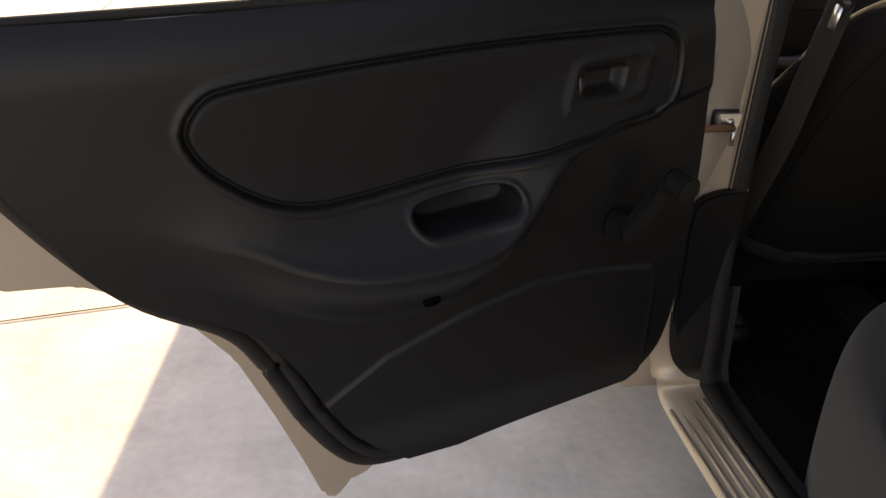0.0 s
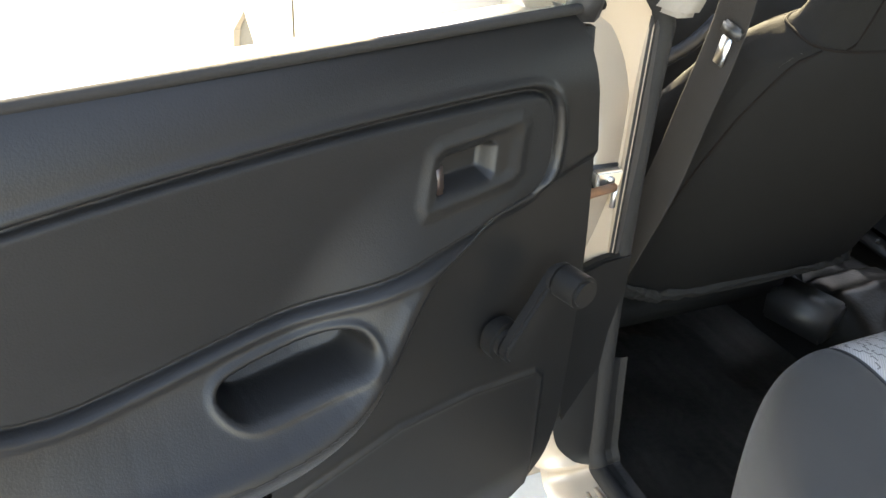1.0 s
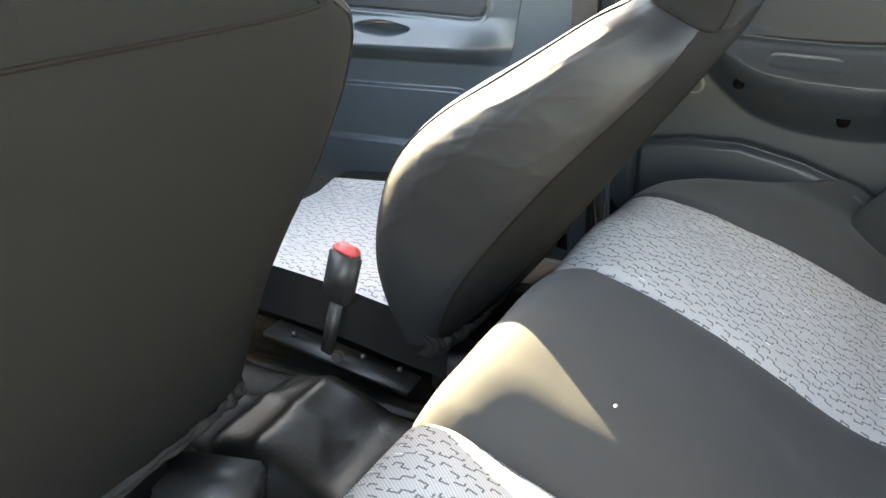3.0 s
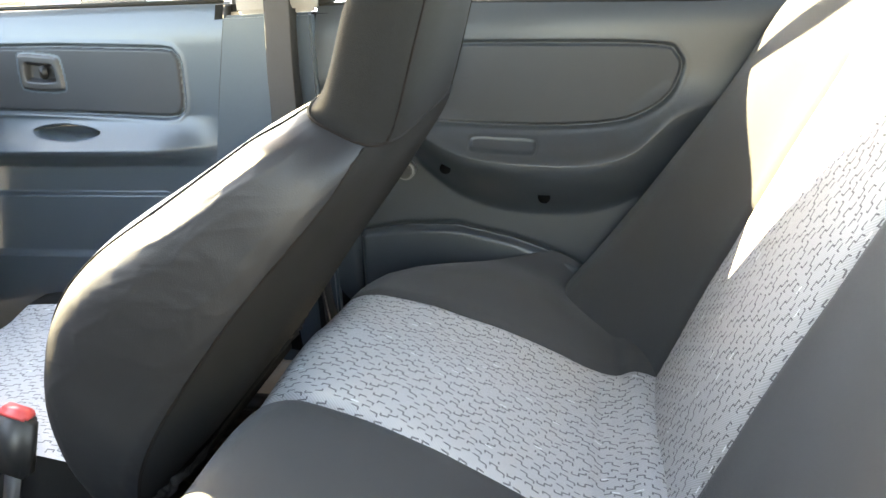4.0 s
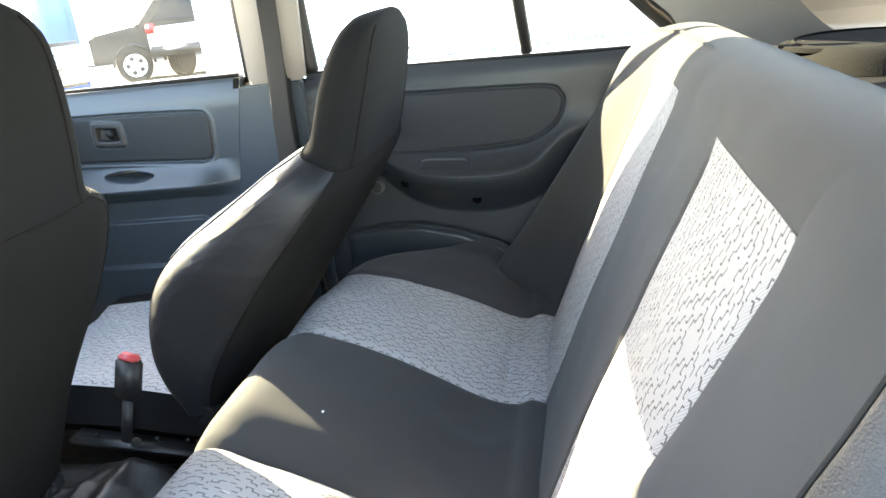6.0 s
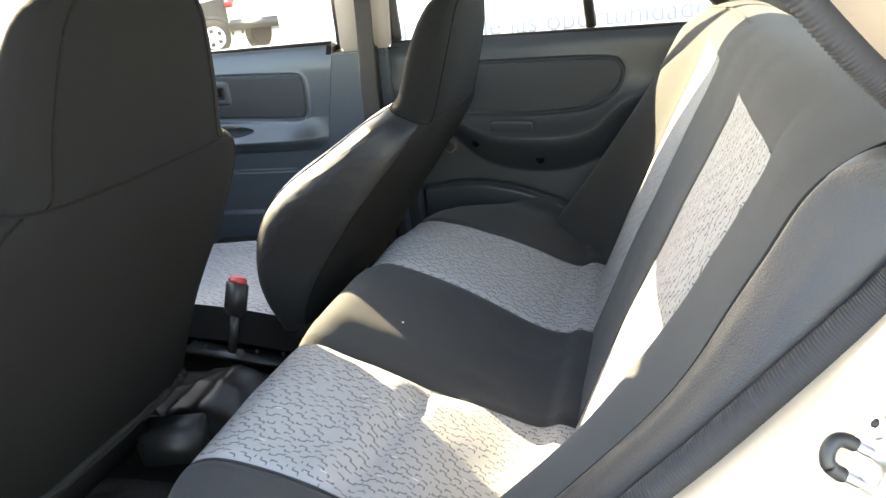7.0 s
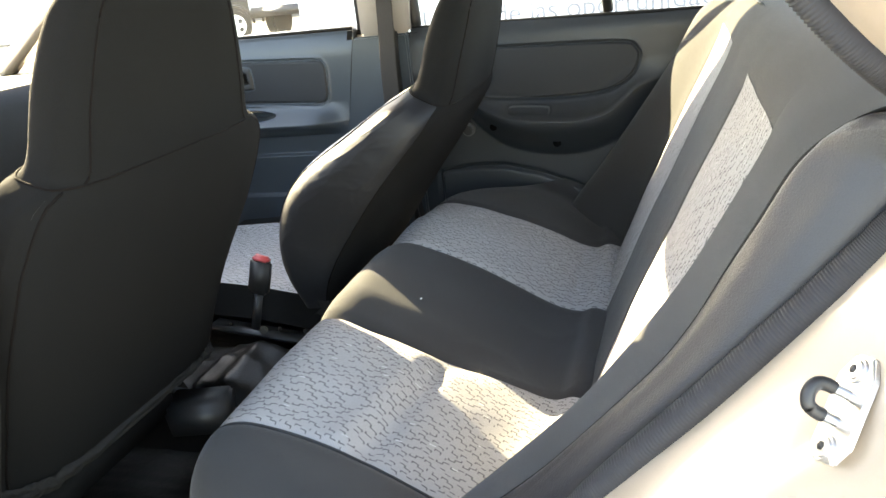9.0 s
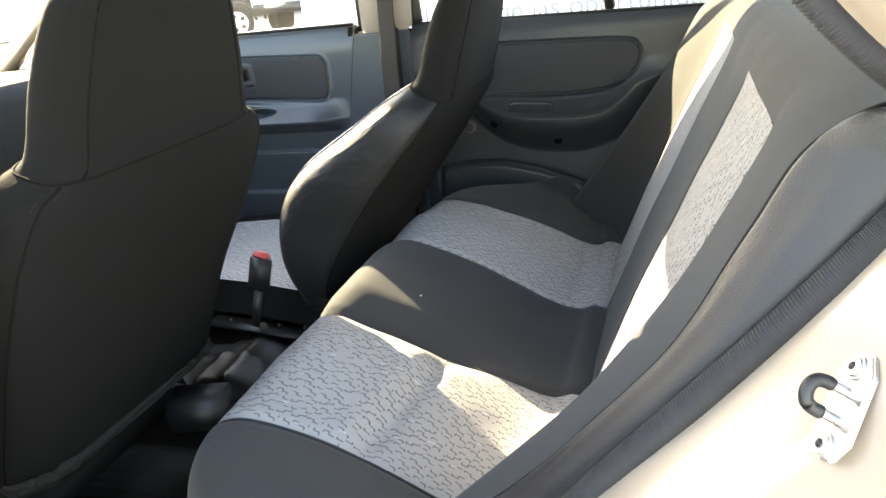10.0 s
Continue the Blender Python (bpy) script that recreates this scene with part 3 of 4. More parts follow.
part("loop_sleeve", turn(tube(loop[6:39], .0048, 12), SM @ Matrix.Scale(.78, 4)), BLACK, striker, "worn black plastic sleeve")
for k in (-.030, .029):
    part("striker_screw", turn(disc((k, -.002, .004), (0, 0, 1), .0095, .006, 20, .002), SM @ Matrix.Scale(.75, 4)), CHROME, striker)
    part("screw_socket", turn(disc((k, -.002, .0072), (0, 0, 1), .0035, .001, 6), SM @ Matrix.Scale(.75, 4)), BLACK, striker)
# check strap on the left pillar
part("check_slot", box(-.727, -.692, .1315, .1345, .738, .764, .001), BLACK, car)
part("check_bracket", prism([(-.725, .761), (-.693, .761), (-.695, .745), (-.700, .738), (-.718, .738), (-.723, .746)], 'y', .120, .1325, .002), CHROME, car, "zinc check strap bracket")
part("check_rivet", disc((-.709, .119, .752), (0, 1, 0), .0045, .004, 14), CHROME, car)
part("check_pin", tube([(-.703, .117, .744), (-.703, .117, .722)], .003, 8), CHROME, car)
part("check_arm", tube([(-.706, .116, .745), (-.745, .098, .752), (-.785, .078, .757)], .0048, 8), RUST, car, "rusty check arm")
for z in (.50, .815):
    part("hinge_leaf", box(-.772, -.744, .112, .137, z - .030, z + .030, .005), PAINT, car, "painted steel hinge")
    part("hinge_leaf", box(-.790, -.764, .088, .118, z - .024, z + .024, .004), PAINT, car)
    part("hinge_pin", tube([(-.762, .112, z - .036), (-.762, .112, z + .036)], .0075, 10), PAINT, car)

# ---- doors ----
OUT_F = lerp_curve([(.28, -.02), (.395, .005), (.41, .030), (.435, .060), (.465, .081), (.50, .093), (.54, .098), (.7, .099), (.85, .086), (.93, .076)])
OUT_R = lerp_curve([(.38, -.245), (.405, -.276), (.43, -.304), (.479, -.342), (.568, -.390), (.61, -.420), (.643, -.466), (.69, -.545), (.765, -.591), (.80, -.61), (.93, -.66)])


def round_outline(pts, n=60):
    return [(p.x, p.y) for p in smooth_curve([(a, b, 0) for a, b in pts], n, closed=True)]


INS = round_outline([(-.466, .828), (-.450, .853), (-.420, .863), (-.300, .875), (-.160, .883), (-.02, .8855), (.018, .883), (.034, .870), (.038, .845), (.034, .820), (.022, .805), (.003, .797), (-.125, .775), (-.236, .760), (-.310, .750), (-.360, .748), (-.400, .758), (-.435, .780), (-.457, .803)], 48)
LIPS = [(-.62, .80), (-.53, .75), (-.43, .715), (-.383, .693), (-.324, .679), (-.246, .679), (-.195, .688), (-.165, .703), (-.139, .728), (-.115, .755), (-.08, .775), (-.029, .795), (.02, .806), (.10, .826), (.22, .85)]
ARM = [(p.x, p.y) for p in smooth_curve([(a, b, 0) for a, b in LIPS], 44)] + [(.5, 1.3), (-.9, 1.3)]
ARM_H = lerp_curve([(-.62, 0), (-.50, .004), (-.43, .019), (-.33, .046), (-.25, .054), (-.18, .052), (-.13, .038), (-.08, .021), (-.02, .011), (.05, .004)])
ARM_W = lerp_curve([(-.62, .05), (-.43, .055), (-.33, .07), (-.25, .075), (-.19, .068), (-.14, .04), (-.10, .022), (-.05, .014), (.05, .010)])
POCK = round_outline([(-.212 + (a + .212) * .92, .7275 + (b - .7275) * .86) for a, b in [(-.271, .722), (-.262, .709), (-.245, .704), (-.205, .709), (-.170, .716), (-.157, .724), (-.153, .735), (-.160, .748), (-.178, .751), (-.215, .745), (-.255, .738), (-.268, .732)]], 40)
BEZ = [(-.099, .811), (-.012, .818), (-.003, .824), (.004, .860), (-.003, .869), (-.080, .862), (-.089, .856), (-.101, .819)]
CUP = [(-.087, .821), (-.036, .825), (-.031, .830), (-.027, .850), (-.032, .855), (-.074, .852), (-.080, .847)]
WELL = [(-.092, .817), (-.020, .822), (-.012, .828), (-.006, .855), (-.012, .862), (-.077, .857), (-.085, .851)]
SPK = [(.064, .40), (.061, .588), (.050, .600), (-.03, .611), (-.11, .611), (-.20, .590), (-.29, .556), (-.36, .51), (-.30, .36)]


SLOT = round_outline([(-.139, .719), (-.145, .727), (-.188, .7245), (-.231, .721), (-.238, .714), (-.238, .708), (-.231, .7025), (-.188, .705), (-.145, .7095)], 40)


# the shut door's own outlines
INS_R = round_outline([(-.444, .819), (-.436, .840), (-.418, .851), (-.337, .857), (-.134, .863), (.0, .866), (.030, .860), (.040, .838), (.038, .800), (.028, .774), (.0, .762), (-.05, .754), (-.092, .749), (-.159, .742), (-.247, .738), (-.334, .741), (-.385, .753), (-.428, .782)], 72)
LIPS_R = [(-.62, .80), (-.53, .775), (-.45, .757), (-.416, .733), (-.383, .707), (-.349, .694), (-.299, .688), (-.214, .691), (-.163, .697), (-.129, .704), (-.095, .718), (-.07, .731), (-.03, .755), (.02, .79), (.10, .82), (.22, .85)]
ARM_R = [(p.x, p.y) for p in smooth_curve([(a, b, 0) for a, b in LIPS_R], 60)] + [(.5, 1.3), (-.9, 1.3)]
ARM_HR = lerp_curve([(-.62, 0), (-.50, .006), (-.44, .020), (-.38, .040), (-.30, .053), (-.22, .054), (-.13, .050), (-.08, .042), (-.03, .022), (.03, .008), (.08, .003)])
ARM_WR = lerp_curve([(-.62, .05), (-.45, .060), (-.38, .078), (-.30, .090), (-.20, .090), (-.13, .080), (-.07, .060), (-.01, .035), (.05, .02)])


def rear_depth(Y, Z, sx):
    """How far the trim stands into the cabin, for arrays of (y, z)."""
    d = .010 * ss_np(.40, .48, Z) - .030 * np.maximum(0, (Z - .868) / .067) ** 2.2
    ins, arm, arm_h, arm_w = (INS, ARM, ARM_H, ARM_W) if sx < 0 else (INS_R, ARM_R, ARM_HR, ARM_WR)
    i = distance_np(Y, Z, ins)
    d -= (.0070 if sx < 0 else .0058) * np.exp(-(i / .0028) ** 2)
    d += (.0022 if sx < 0 else .0010) * np.exp(-((i - .006) / .004) ** 2)
    m = distance_np(Y, Z, arm)
    h, w = curve_np(arm_h, -.70, .13, Y), curve_np(arm_w, -.70, .13, Y)
    far = np.clip(-m / (.088 if sx < 0 else .055), 0, 1)
    rise = h * (1 - far) ** 2 * (1 + .5 * far) + .06 * h * np.exp(-((m + .006) / .006) ** 2)
    skirt = h * (1 - ss_np(0, 1, np.clip(m / w, 0, 1))) ** .8
    d += np.where(m < 0, rise, skirt)
    if sx < 0:
        p = distance_np(Y, Z, POCK)
        d -= .036 * (1 - ss_np(-.006, .0012, p))
        d += .0022 * np.exp(-((p - .004) / .003) ** 2)
    else:
        p = distance_np(Y, Z, SLOT)
        d += .0022 * np.exp(-(p / .0022) ** 2) - .0016 * (1 - ss_np(-.004, 0, p))
    s = distance_np(Y, Z + (.028 if sx > 0 else 0), SPK)
    if sx > 0:
        d -= .012 * np.exp(-((s + .005) / .006) ** 2)
    d += .0030 * (1 - ss_np(-.003, .003, s)) + .0010 * np.exp(-(s / .004) ** 2)
    q = distance_np(Y, Z, BEZ)
    d += .0018 * (1 - ss_np(-.004, .007, q)) + .0006 * np.exp(-((q + .004) / .003) ** 2)
    d -= .0018 * (1 - ss_np(-.007, .003, distance_np(Y, Z, WELL)))
    d -= .015 * (1 - ss_np(-.009, .0015, distance_np(Y, Z, CUP)))
    return d


def rear_door(sx, label):
    """A rear door in its shut place, right hand for sx = 1; its origin is the hinge line."""
    hx, hy = .757, .137
    place = lambda x, y, z: (sx * (x - hx), y - hy, z)
    gap = 0.0 if sx < 0 else .022
    shell = [(.015 + gap, .428), (.068 + gap, .460), (.098 + gap, .515), (.106 + gap, .56), (.108 + gap, .70), (.090 + gap, .922), (-.70, .902), (-.705, .83), (-.69, .70), (-.64, .674), (-.575, .667), (-.535, .645), (-.48, .600), (-.440, .545), (-.405, .46), (-.372, .37), (-.352, .310), (-.338, .298), (-.325, .308), (-.27, .385), (-.20, .408)]
    door = part("door", prism([(y - hy, z) for y, z in shell], 'x', sx * (.745 - hx), sx * (.80 - hx), .006), PAINT, car, label, smooth=False)
    inner = [(.012 + gap, .432), (.064 + gap, .464), (.093 + gap, .518), (.101 + gap, .56), (.103 + gap, .70), (.085 + gap, .915), (-.685, .895), (-.675, .885), (-.600, .765), (-.545, .69), (-.468, .63), (-.425, .56), (-.39, .47), (-.350, .385), (-.325, .345), (-.30, .352), (-.25, .39)]
    part("inner_shell", prism([(y - hy, z) for y, z in inner], 'x', sx * (.720 - hx), sx * (.746 - hx), .008), PAINT, door)
    U, V = np.meshgrid(np.linspace(0, 1, 560 if sx < 0 else 400), np.linspace(0, 1, 440 if sx < 0 else 320), indexing='ij')
    top_cut = 1 - .028 * np.clip((U - .15) / .6, 0, 1)
    low = .393 + (.030 * np.clip(1 - U / .75, 0, 1) if sx < 0 else 0)
    Z = low + V * (.395 + .540 * top_cut - (.012 if sx > 0 else 0) - low)
    grow = 0.0 if sx < 0 else .018
    F0, R0 = curve_np(OUT_F, .39, .94, Z) + grow, curve_np(OUT_R, .39, .94, Z)
    Y = F0 + (R0 - F0) * U
    D = rear_depth(Y, Z, sx)
    P = np.stack([sx * (.690 - D - hx), Y - hy, Z], -1)
    Yc, Zc = (Y[:-1, :-1] + Y[1:, 1:]) / 2, (Z[:-1, :-1] + Z[1:, 1:]) / 2
    inside = (distance_np(Yc, Zc, INS if sx < 0 else INS_R) < -.002) & (distance_np(Yc, Zc, BEZ) > .006)
    # the shut door takes the slate with shade put into its colour
    mat = TRIM if sx < 0 else TRIM_SHADED
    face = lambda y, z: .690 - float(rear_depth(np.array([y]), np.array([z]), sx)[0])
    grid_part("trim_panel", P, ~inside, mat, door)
    grid_part("insert_panel", P, inside, INSERT if sx < 0 else INSERT_LIT, door, "charcoal vinyl insert")
    rim = np.concatenate([P[0, ::-1], P[1:, 0], P[-1, 1:]])
    back = rim + np.array([sx * .028, 0, 0])
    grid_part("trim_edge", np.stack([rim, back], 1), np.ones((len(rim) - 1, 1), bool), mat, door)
    rub = [place(.708, p.x, p.y) for p in smooth_curve([(a, b, 0) for a, b in ((.084, .92), (.104, .7), (.098, .53), (.072, .470), (.015, .430), (-.20, .400), (-.27, .390), (-.325, .405), (-.372, .47), (-.415, .565), (-.45, .615), (-.53, .672), (-.60, .765), (-.655, .87), (-.672, .93))], 90)]
    part("weatherstrip", tube(rub, .0105, 8), RUBBER, door, "black rubber weatherstrip")
    rub2 = [(p[0] + sx * .012, p[1] - .004, p[2] - .006) for p in rub[20:]]
    part("weatherstrip_lip", tube(rub2, .0065, 6), RUBBER, door)
    bead = [(p[0] - sx * .003, p[1] + .013, p[2] + .008) for p in rub[34:74]]
    part("weatherstrip_bead", tube(bead, .0085, 8), RUBBER, door)
    frame_pts = [(.085, .93), (.066, 1.15), (.022, 1.318), (-.12, 1.352), (-.30, 1.315), (-.44, 1.195), (-.56, 1.040), (-.655, .94)]
    lean = lambda y, z, k=0: place(.712 + k - .32 * (z - .93), y, z)
    curve = smooth_curve([(a, b, 0) for a, b in frame_pts], 60)
    part("window_frame", tube([lean(p.x, p.y) for p in curve], .015, 8), BLACK, door, "black window frame")
    part("divider_bar", tube([lean(-.375, .920), lean(-.367, 1.05), lean(-.357, 1.235)], .0125, 8), BLACK, door)
    part("sill_strip", tube([place(.704, .10 - .77 * k / 20, (.937 if sx < 0 else .924) - .018 * k / 20) for k in range(21)], .0045, 8), RUBBER, door)
    part("belt_moulding", tube([place(.738, .10 - .77 * k / 20, (.925 if sx < 0 else .915) - .018 * k / 20) for k in range(21)], .007, 8), RUBBER if sx > 0 else CHROME, door)
    pane = bmesh.new()
    pane.faces.new([pane.verts.new(lean(p.x, p.y, .004)) for p in curve[::2]])
    part("window_pane", pane, GLASS, door).visible_shadow = False
    part("release_lever", turn(box(-.006, .006, -.006, .006, -.014, .014, .0035), Matrix.Translation(place(.682, -.082, .833)) @ pose(0, 0, 0, -6 * sx)), BROWN, door, "brown release lever")
    part("screw_hole", disc(place(face(-.250, .634), -.250, .634), (1, 0, -.5), .0095, .008, 20), HOLE, door)
    if sx < 0:
        inn = Vector((1, 0, 0))
        a, b2 = Vector(place(.672, -.013, .672)), Vector(place(.672, .029, .729))
        part("crank_boss", disc(a + inn * .006, inn, .019, .022, 24, .005), TRIM, door)
        along_arm = (b2 - a).normalized()
        turn_ = math.atan2(along_arm.z, along_arm.y)
        outline = [(a.y + .0145 * math.cos(turn_ + q), a.z + .0145 * math.sin(turn_ + q)) for q in [math.pi * (.5 + k / 12) for k in range(13)]]
        outline += [(b2.y + .0110 * math.cos(turn_ + q), b2.z + .0110 * math.sin(turn_ + q)) for q in [math.pi * (-.5 + k / 12) for k in range(13)]]
        part("crank_arm", prism(outline, 'x', a.x + .016, a.x + .029, .003), TRIM, door, "dark window crank")
        part("crank_collar", disc(b2 + inn * .026, inn, .0150, .010, 28, .003), TRIM, door)
        part("crank_knob", disc(b2 + inn * .042, inn, .0148, .030, 28, .003), TRIM, door)
    else:
        part("crank_spindle", disc(place(face(-.033, .673) - .006, -.033, .673), (1, 0, 0), .0155, .026, 24, .004), DULL, door, "bare splined crank spindle")
        part("spindle_core", disc(place(face(-.033, .673) - .017, -.033, .673), (1, 0, 0), .0115, .010, 20, .002), BLACK, door)
        part("screw_hole", disc(place(face(-.101, .681) - .002, -.101, .681), (1, 0, -.3), .0085, .006, 16), HOLE, door)
    door.location = (sx * hx, hy, 0)
    return door


left_door = rear_door(-1, "rear door swung wide open")
left_door.rotation_euler = (0, 0, radians(-75.1))
right_door = rear_door(1, "shut rear door with its crank missing")
# black strip added to fill the gap at the pillar dark
part("gap_filler", box(-.065, -.050, -.062, -.022, .33, .915, .002), MATTE, right_door)


# front right door
FINS = [(.352, .760), (.343, .768), (.338, .782), (.336, .815), (.335, .842), (.337, .855), (.346, .866), (.362, .869), (.45, .8735), (.55, .878), (.95, .886), (.95, .785), (.55, .768), (.45, .763), (.370, .758)]
FBEZ = round_outline([(.550 + (a - .554) * .84, b) for a, b in [(.560, .808), (.600, .808), (.638, .812), (.645, .820), (.643, .858), (.636, .866), (.600, .864), (.564, .860), (.556, .852), (.554, .816)]], 40)
FCUP = round_outline([(.550 + (a - .554) * .84, b) for a, b in [(.570, .820), (.600, .820), (.630, .823), (.634, .830), (.632, .848), (.626, .854), (.600, .852), (.572, .850), (.567, .842), (.566, .828)]], 40)
FPULL = round_outline([(.49, .738), (.53, .726), (.60, .732), (.615, .744), (.56, .750)], 30)


def front_depth(Y, Z):
    d = -.020 * np.maximum(0, (Z - .868) / .067) ** 2.2
    i = distance_np(Y, Z, FINS)
    d -= .006 * np.exp(-(i / .0030) ** 2)
    d += .002 * np.exp(-((i - .006) / .004) ** 2)
    r = ss_np(.26, .40, Y)
    d += r * np.where(Z >= .712, .046 * (1 - np.clip((Z - .712) / .05, 0, 1)) ** 1.4, .046 * ss_np(.674, .713, Z) ** .8)
    step = .628 - .2 * (1 - np.sqrt(np.clip(1 - np.clip((.40 - Y) / .06, 0, 1) ** 2, 0, 1)))
    d += .010 * (1 - ss_np(-.004, .004, Z - step)) + .012 * (1 - ss_np(.515, .525, Z))
    d += .005 * (1 - ss_np(-.002, .003, distance_np(Y, Z, FBEZ))) - .014 * (1 - ss_np(-.006, .001, distance_np(Y, Z, FCUP)))
    d -= .035 * (1 - ss_np(-.006, .001, distance_np(Y, Z, FPULL)))
    return d


FU, FV = np.meshgrid(np.linspace(0, 1, 480), np.linspace(0, 1, 360), indexing='ij')
FEDGE = lerp_curve([(.28, .353), (.52, .353), (.605, .325), (.69, .293), (.80, .270), (.905, .248), (.95, .239)])   # rear edge of the front door trim
FZ = .30 + FV * .635
FY = curve_np(FEDGE, .29, .95, FZ) * (1 - FU) + 1.146 * FU
FD = front_depth(FY, FZ)
FC = ((FY[:-1, :-1] + FY[1:, 1:]) / 2, (FZ[:-1, :-1] + FZ[1:, 1:]) / 2)
FIN = (distance_np(*FC, FINS) < -.002) & (distance_np(*FC, FBEZ) > .006)
fd = part("door", box(.712, .80, .25, 1.15, .30, .94, .01), PAINT, car, "shut front door")
FP = np.stack([.690 - FD, FY, FZ], -1)
FBZ = distance_np(*FC, FBEZ) < .002
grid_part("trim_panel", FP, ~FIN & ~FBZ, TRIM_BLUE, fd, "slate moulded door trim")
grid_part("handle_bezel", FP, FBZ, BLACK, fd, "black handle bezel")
grid_part("insert_panel", FP, FIN, INSERT_LIT, fd, "charcoal vinyl insert")
part("door_seal", tube([(.693, FEDGE(.31 + .031 * k) - .003, .31 + .031 * k) for k in range(21)], .0065, 8), RUBBER, fd, "black rubber door seal")
part("release_lever", box(.684, .694, .575, .590, .826, .848, .003), TRIM, fd)
# black backing added so the bare gap beside the pillar shows dark
part("gap_filler", prism([(.33, .30), (.37, .30), (.37, .52), (.345, .605), (.31, .69), (.29, .80), (.268, .905), (.262, .932), (.215, .932), (.24, .80), (.27, .69), (.33, .52)], 'x', .697, .709), MATTE, fd)
part("window_frame", tube([(.712 - .32 * (z - .93), y, z) for y, z in ((.225, .93), (.195, 1.15), (.160, 1.335), (.36, 1.352), (.55, 1.318), (1.14, .95))], .015, 8), BLACK, fd)
part("sill_strip", tube([(.700, .25, .937), (.700, 1.12, .945)], .004, 8), RUBBER, fd)
fp = bmesh.new()
fp.faces.new([fp.verts.new((.716 - .32 * (z - .93), y, z)) for y, z in ((.225, .93), (.195, 1.15), (.160, 1.335), (.36, 1.352), (.55, 1.318), (1.14, .95))])
part("window_pane", fp, GLASS, fd).visible_shadow = False
mh = part("door_mirror", turn(box(-.07, .07, -.035, .035, -.055, .055, .022, 3), pose(.87, .785, .994, 0, 0, -12)), BLACK, fd, "black door mirror")
part("mirror_glass", turn(box(-.058, .058, -.003, .003, -.045, .045, .002), pose(.862, .747, .994, 0, 0, -12)), MIRROR, mh)
part("mirror_stalk", tube([(.73, .85, .95), (.80, .83, .97)], .018, 8), BLACK, fd)

# front left door
fl = part("door", box(-.80, -.712, .25, 1.15, .30, .94, .01), PAINT, car, "shut front door beside the driver")
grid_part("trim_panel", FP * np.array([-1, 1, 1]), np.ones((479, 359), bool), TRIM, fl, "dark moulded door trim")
part("window_frame", tube([(-.712 + .32 * (z - .93), y, z) for y, z in ((.225, .93), (.195, 1.15), (.160, 1.335), (.36, 1.352), (.55, 1.318), (1.14, .95))], .015, 8), BLACK, fl)
part("sill_strip", tube([(-.700, .25, .939), (-.700, 1.12, .947)], .007, 8), RUBBER, fl)

# ---- rear bench ----
bench = thing("rear_bench_seat", "rear bench in black and pale patterned cloth covers", "car seat")
PROFILE = smooth_curve([(0, .0, .28), (0, .022, .40), (0, .026, .50), (0, .012, .552), (0, -.02, .571), (0, -.06, .569), (0, -.127, .547), (0, -.21, .507), (0, -.29, .463), (0, -.33, .4455), (0, -.358, .4395), (0, -.385, .447), (0, -.43, .43)], 80)
ARC = [0.0]
for k in range(1, 80):
    ARC.append(ARC[-1] + (PROFILE[k] - PROFILE[k - 1]).length)


def along(curve, arc, v):
    f = v * (len(curve) - 1)
    i = min(int(f), len(curve) - 2)
    return curve[i].lerp(curve[i + 1], f - i), arc[i] + (arc[i + 1] - arc[i]) * (f - i)


def cushion_point(x, v):
    p, _ = along(PROFILE, ARC, v)
    e = ss(.47, .70, abs(x))
    y, z = p.y, p.z
    t = max(0.0, min(1.0, (abs(x) - .455) / .242))
    y = -.40 + (y + .40) * (1 - .88 * (1 - math.sqrt(1 - t * t)))
    z -= e * e * .045 * (1 - .6 * v) - .030 * math.exp(-((abs(x) - .56) / .10) ** 2) * ss(.35, .6, v)
    y += e * .10 * ss(.75, 1, v)
    seam = min(abs(abs(x) - .455), abs(abs(x) - .152))
    z -= .005 * math.exp(-(seam / .005) ** 2)
    z -= .017 * ss(.25, .455, x) * ss(-.30, -.12, y)
    puff = abs(math.sin(max(0, min(1, (abs(x) - .152) / .303)) * math.pi)) if .152 < abs(x) < .455 else 0
    z += .004 * puff
    if abs(x) < .152:
        swell = 1 - (abs(x) / .152) ** 4
        z += swell * (.014 * math.exp(-((y + .02) / .07) ** 2) - .017 * math.exp(-((y + .24) / .085) ** 2))
    # the middle cover rolls down towards the seam behind the driver
    roll = ss(-.30, -.18, y) * (1 - ss(-.09, .01, y))
    z -= .022 * roll * (1 - ss(-.158, -.080, x) if x > -.152 else math.exp(-((x + .152) / .035) ** 2))
    # folds pressed into the covers
    if x < 0:
        w_ = y + .178 + .10 * (x + .35)
        f = ss(-.46, -.43, x) * (1 - ss(-.19, -.15, x))
        z += f * (.0055 * math.exp(-((w_ - .024) / .016) ** 2) - .0085 * math.exp(-((w_ + .008) / .013) ** 2))
    else:
        f = ss(.15, .2, x) * (1 - ss(.40, .46, x))
        z -= f * .005 * math.exp(-((y + .335) / .007) ** 2)
    z += .0016 * noise.noise((x * 14, y * 14, 1.3)) + .0016 * max(0.0, 1 - 3 * abs(noise.noise((x * 5 + y * 3, y * 9 - x * 2, 4.4)))) ** 2
    return Vector((x, y, z))


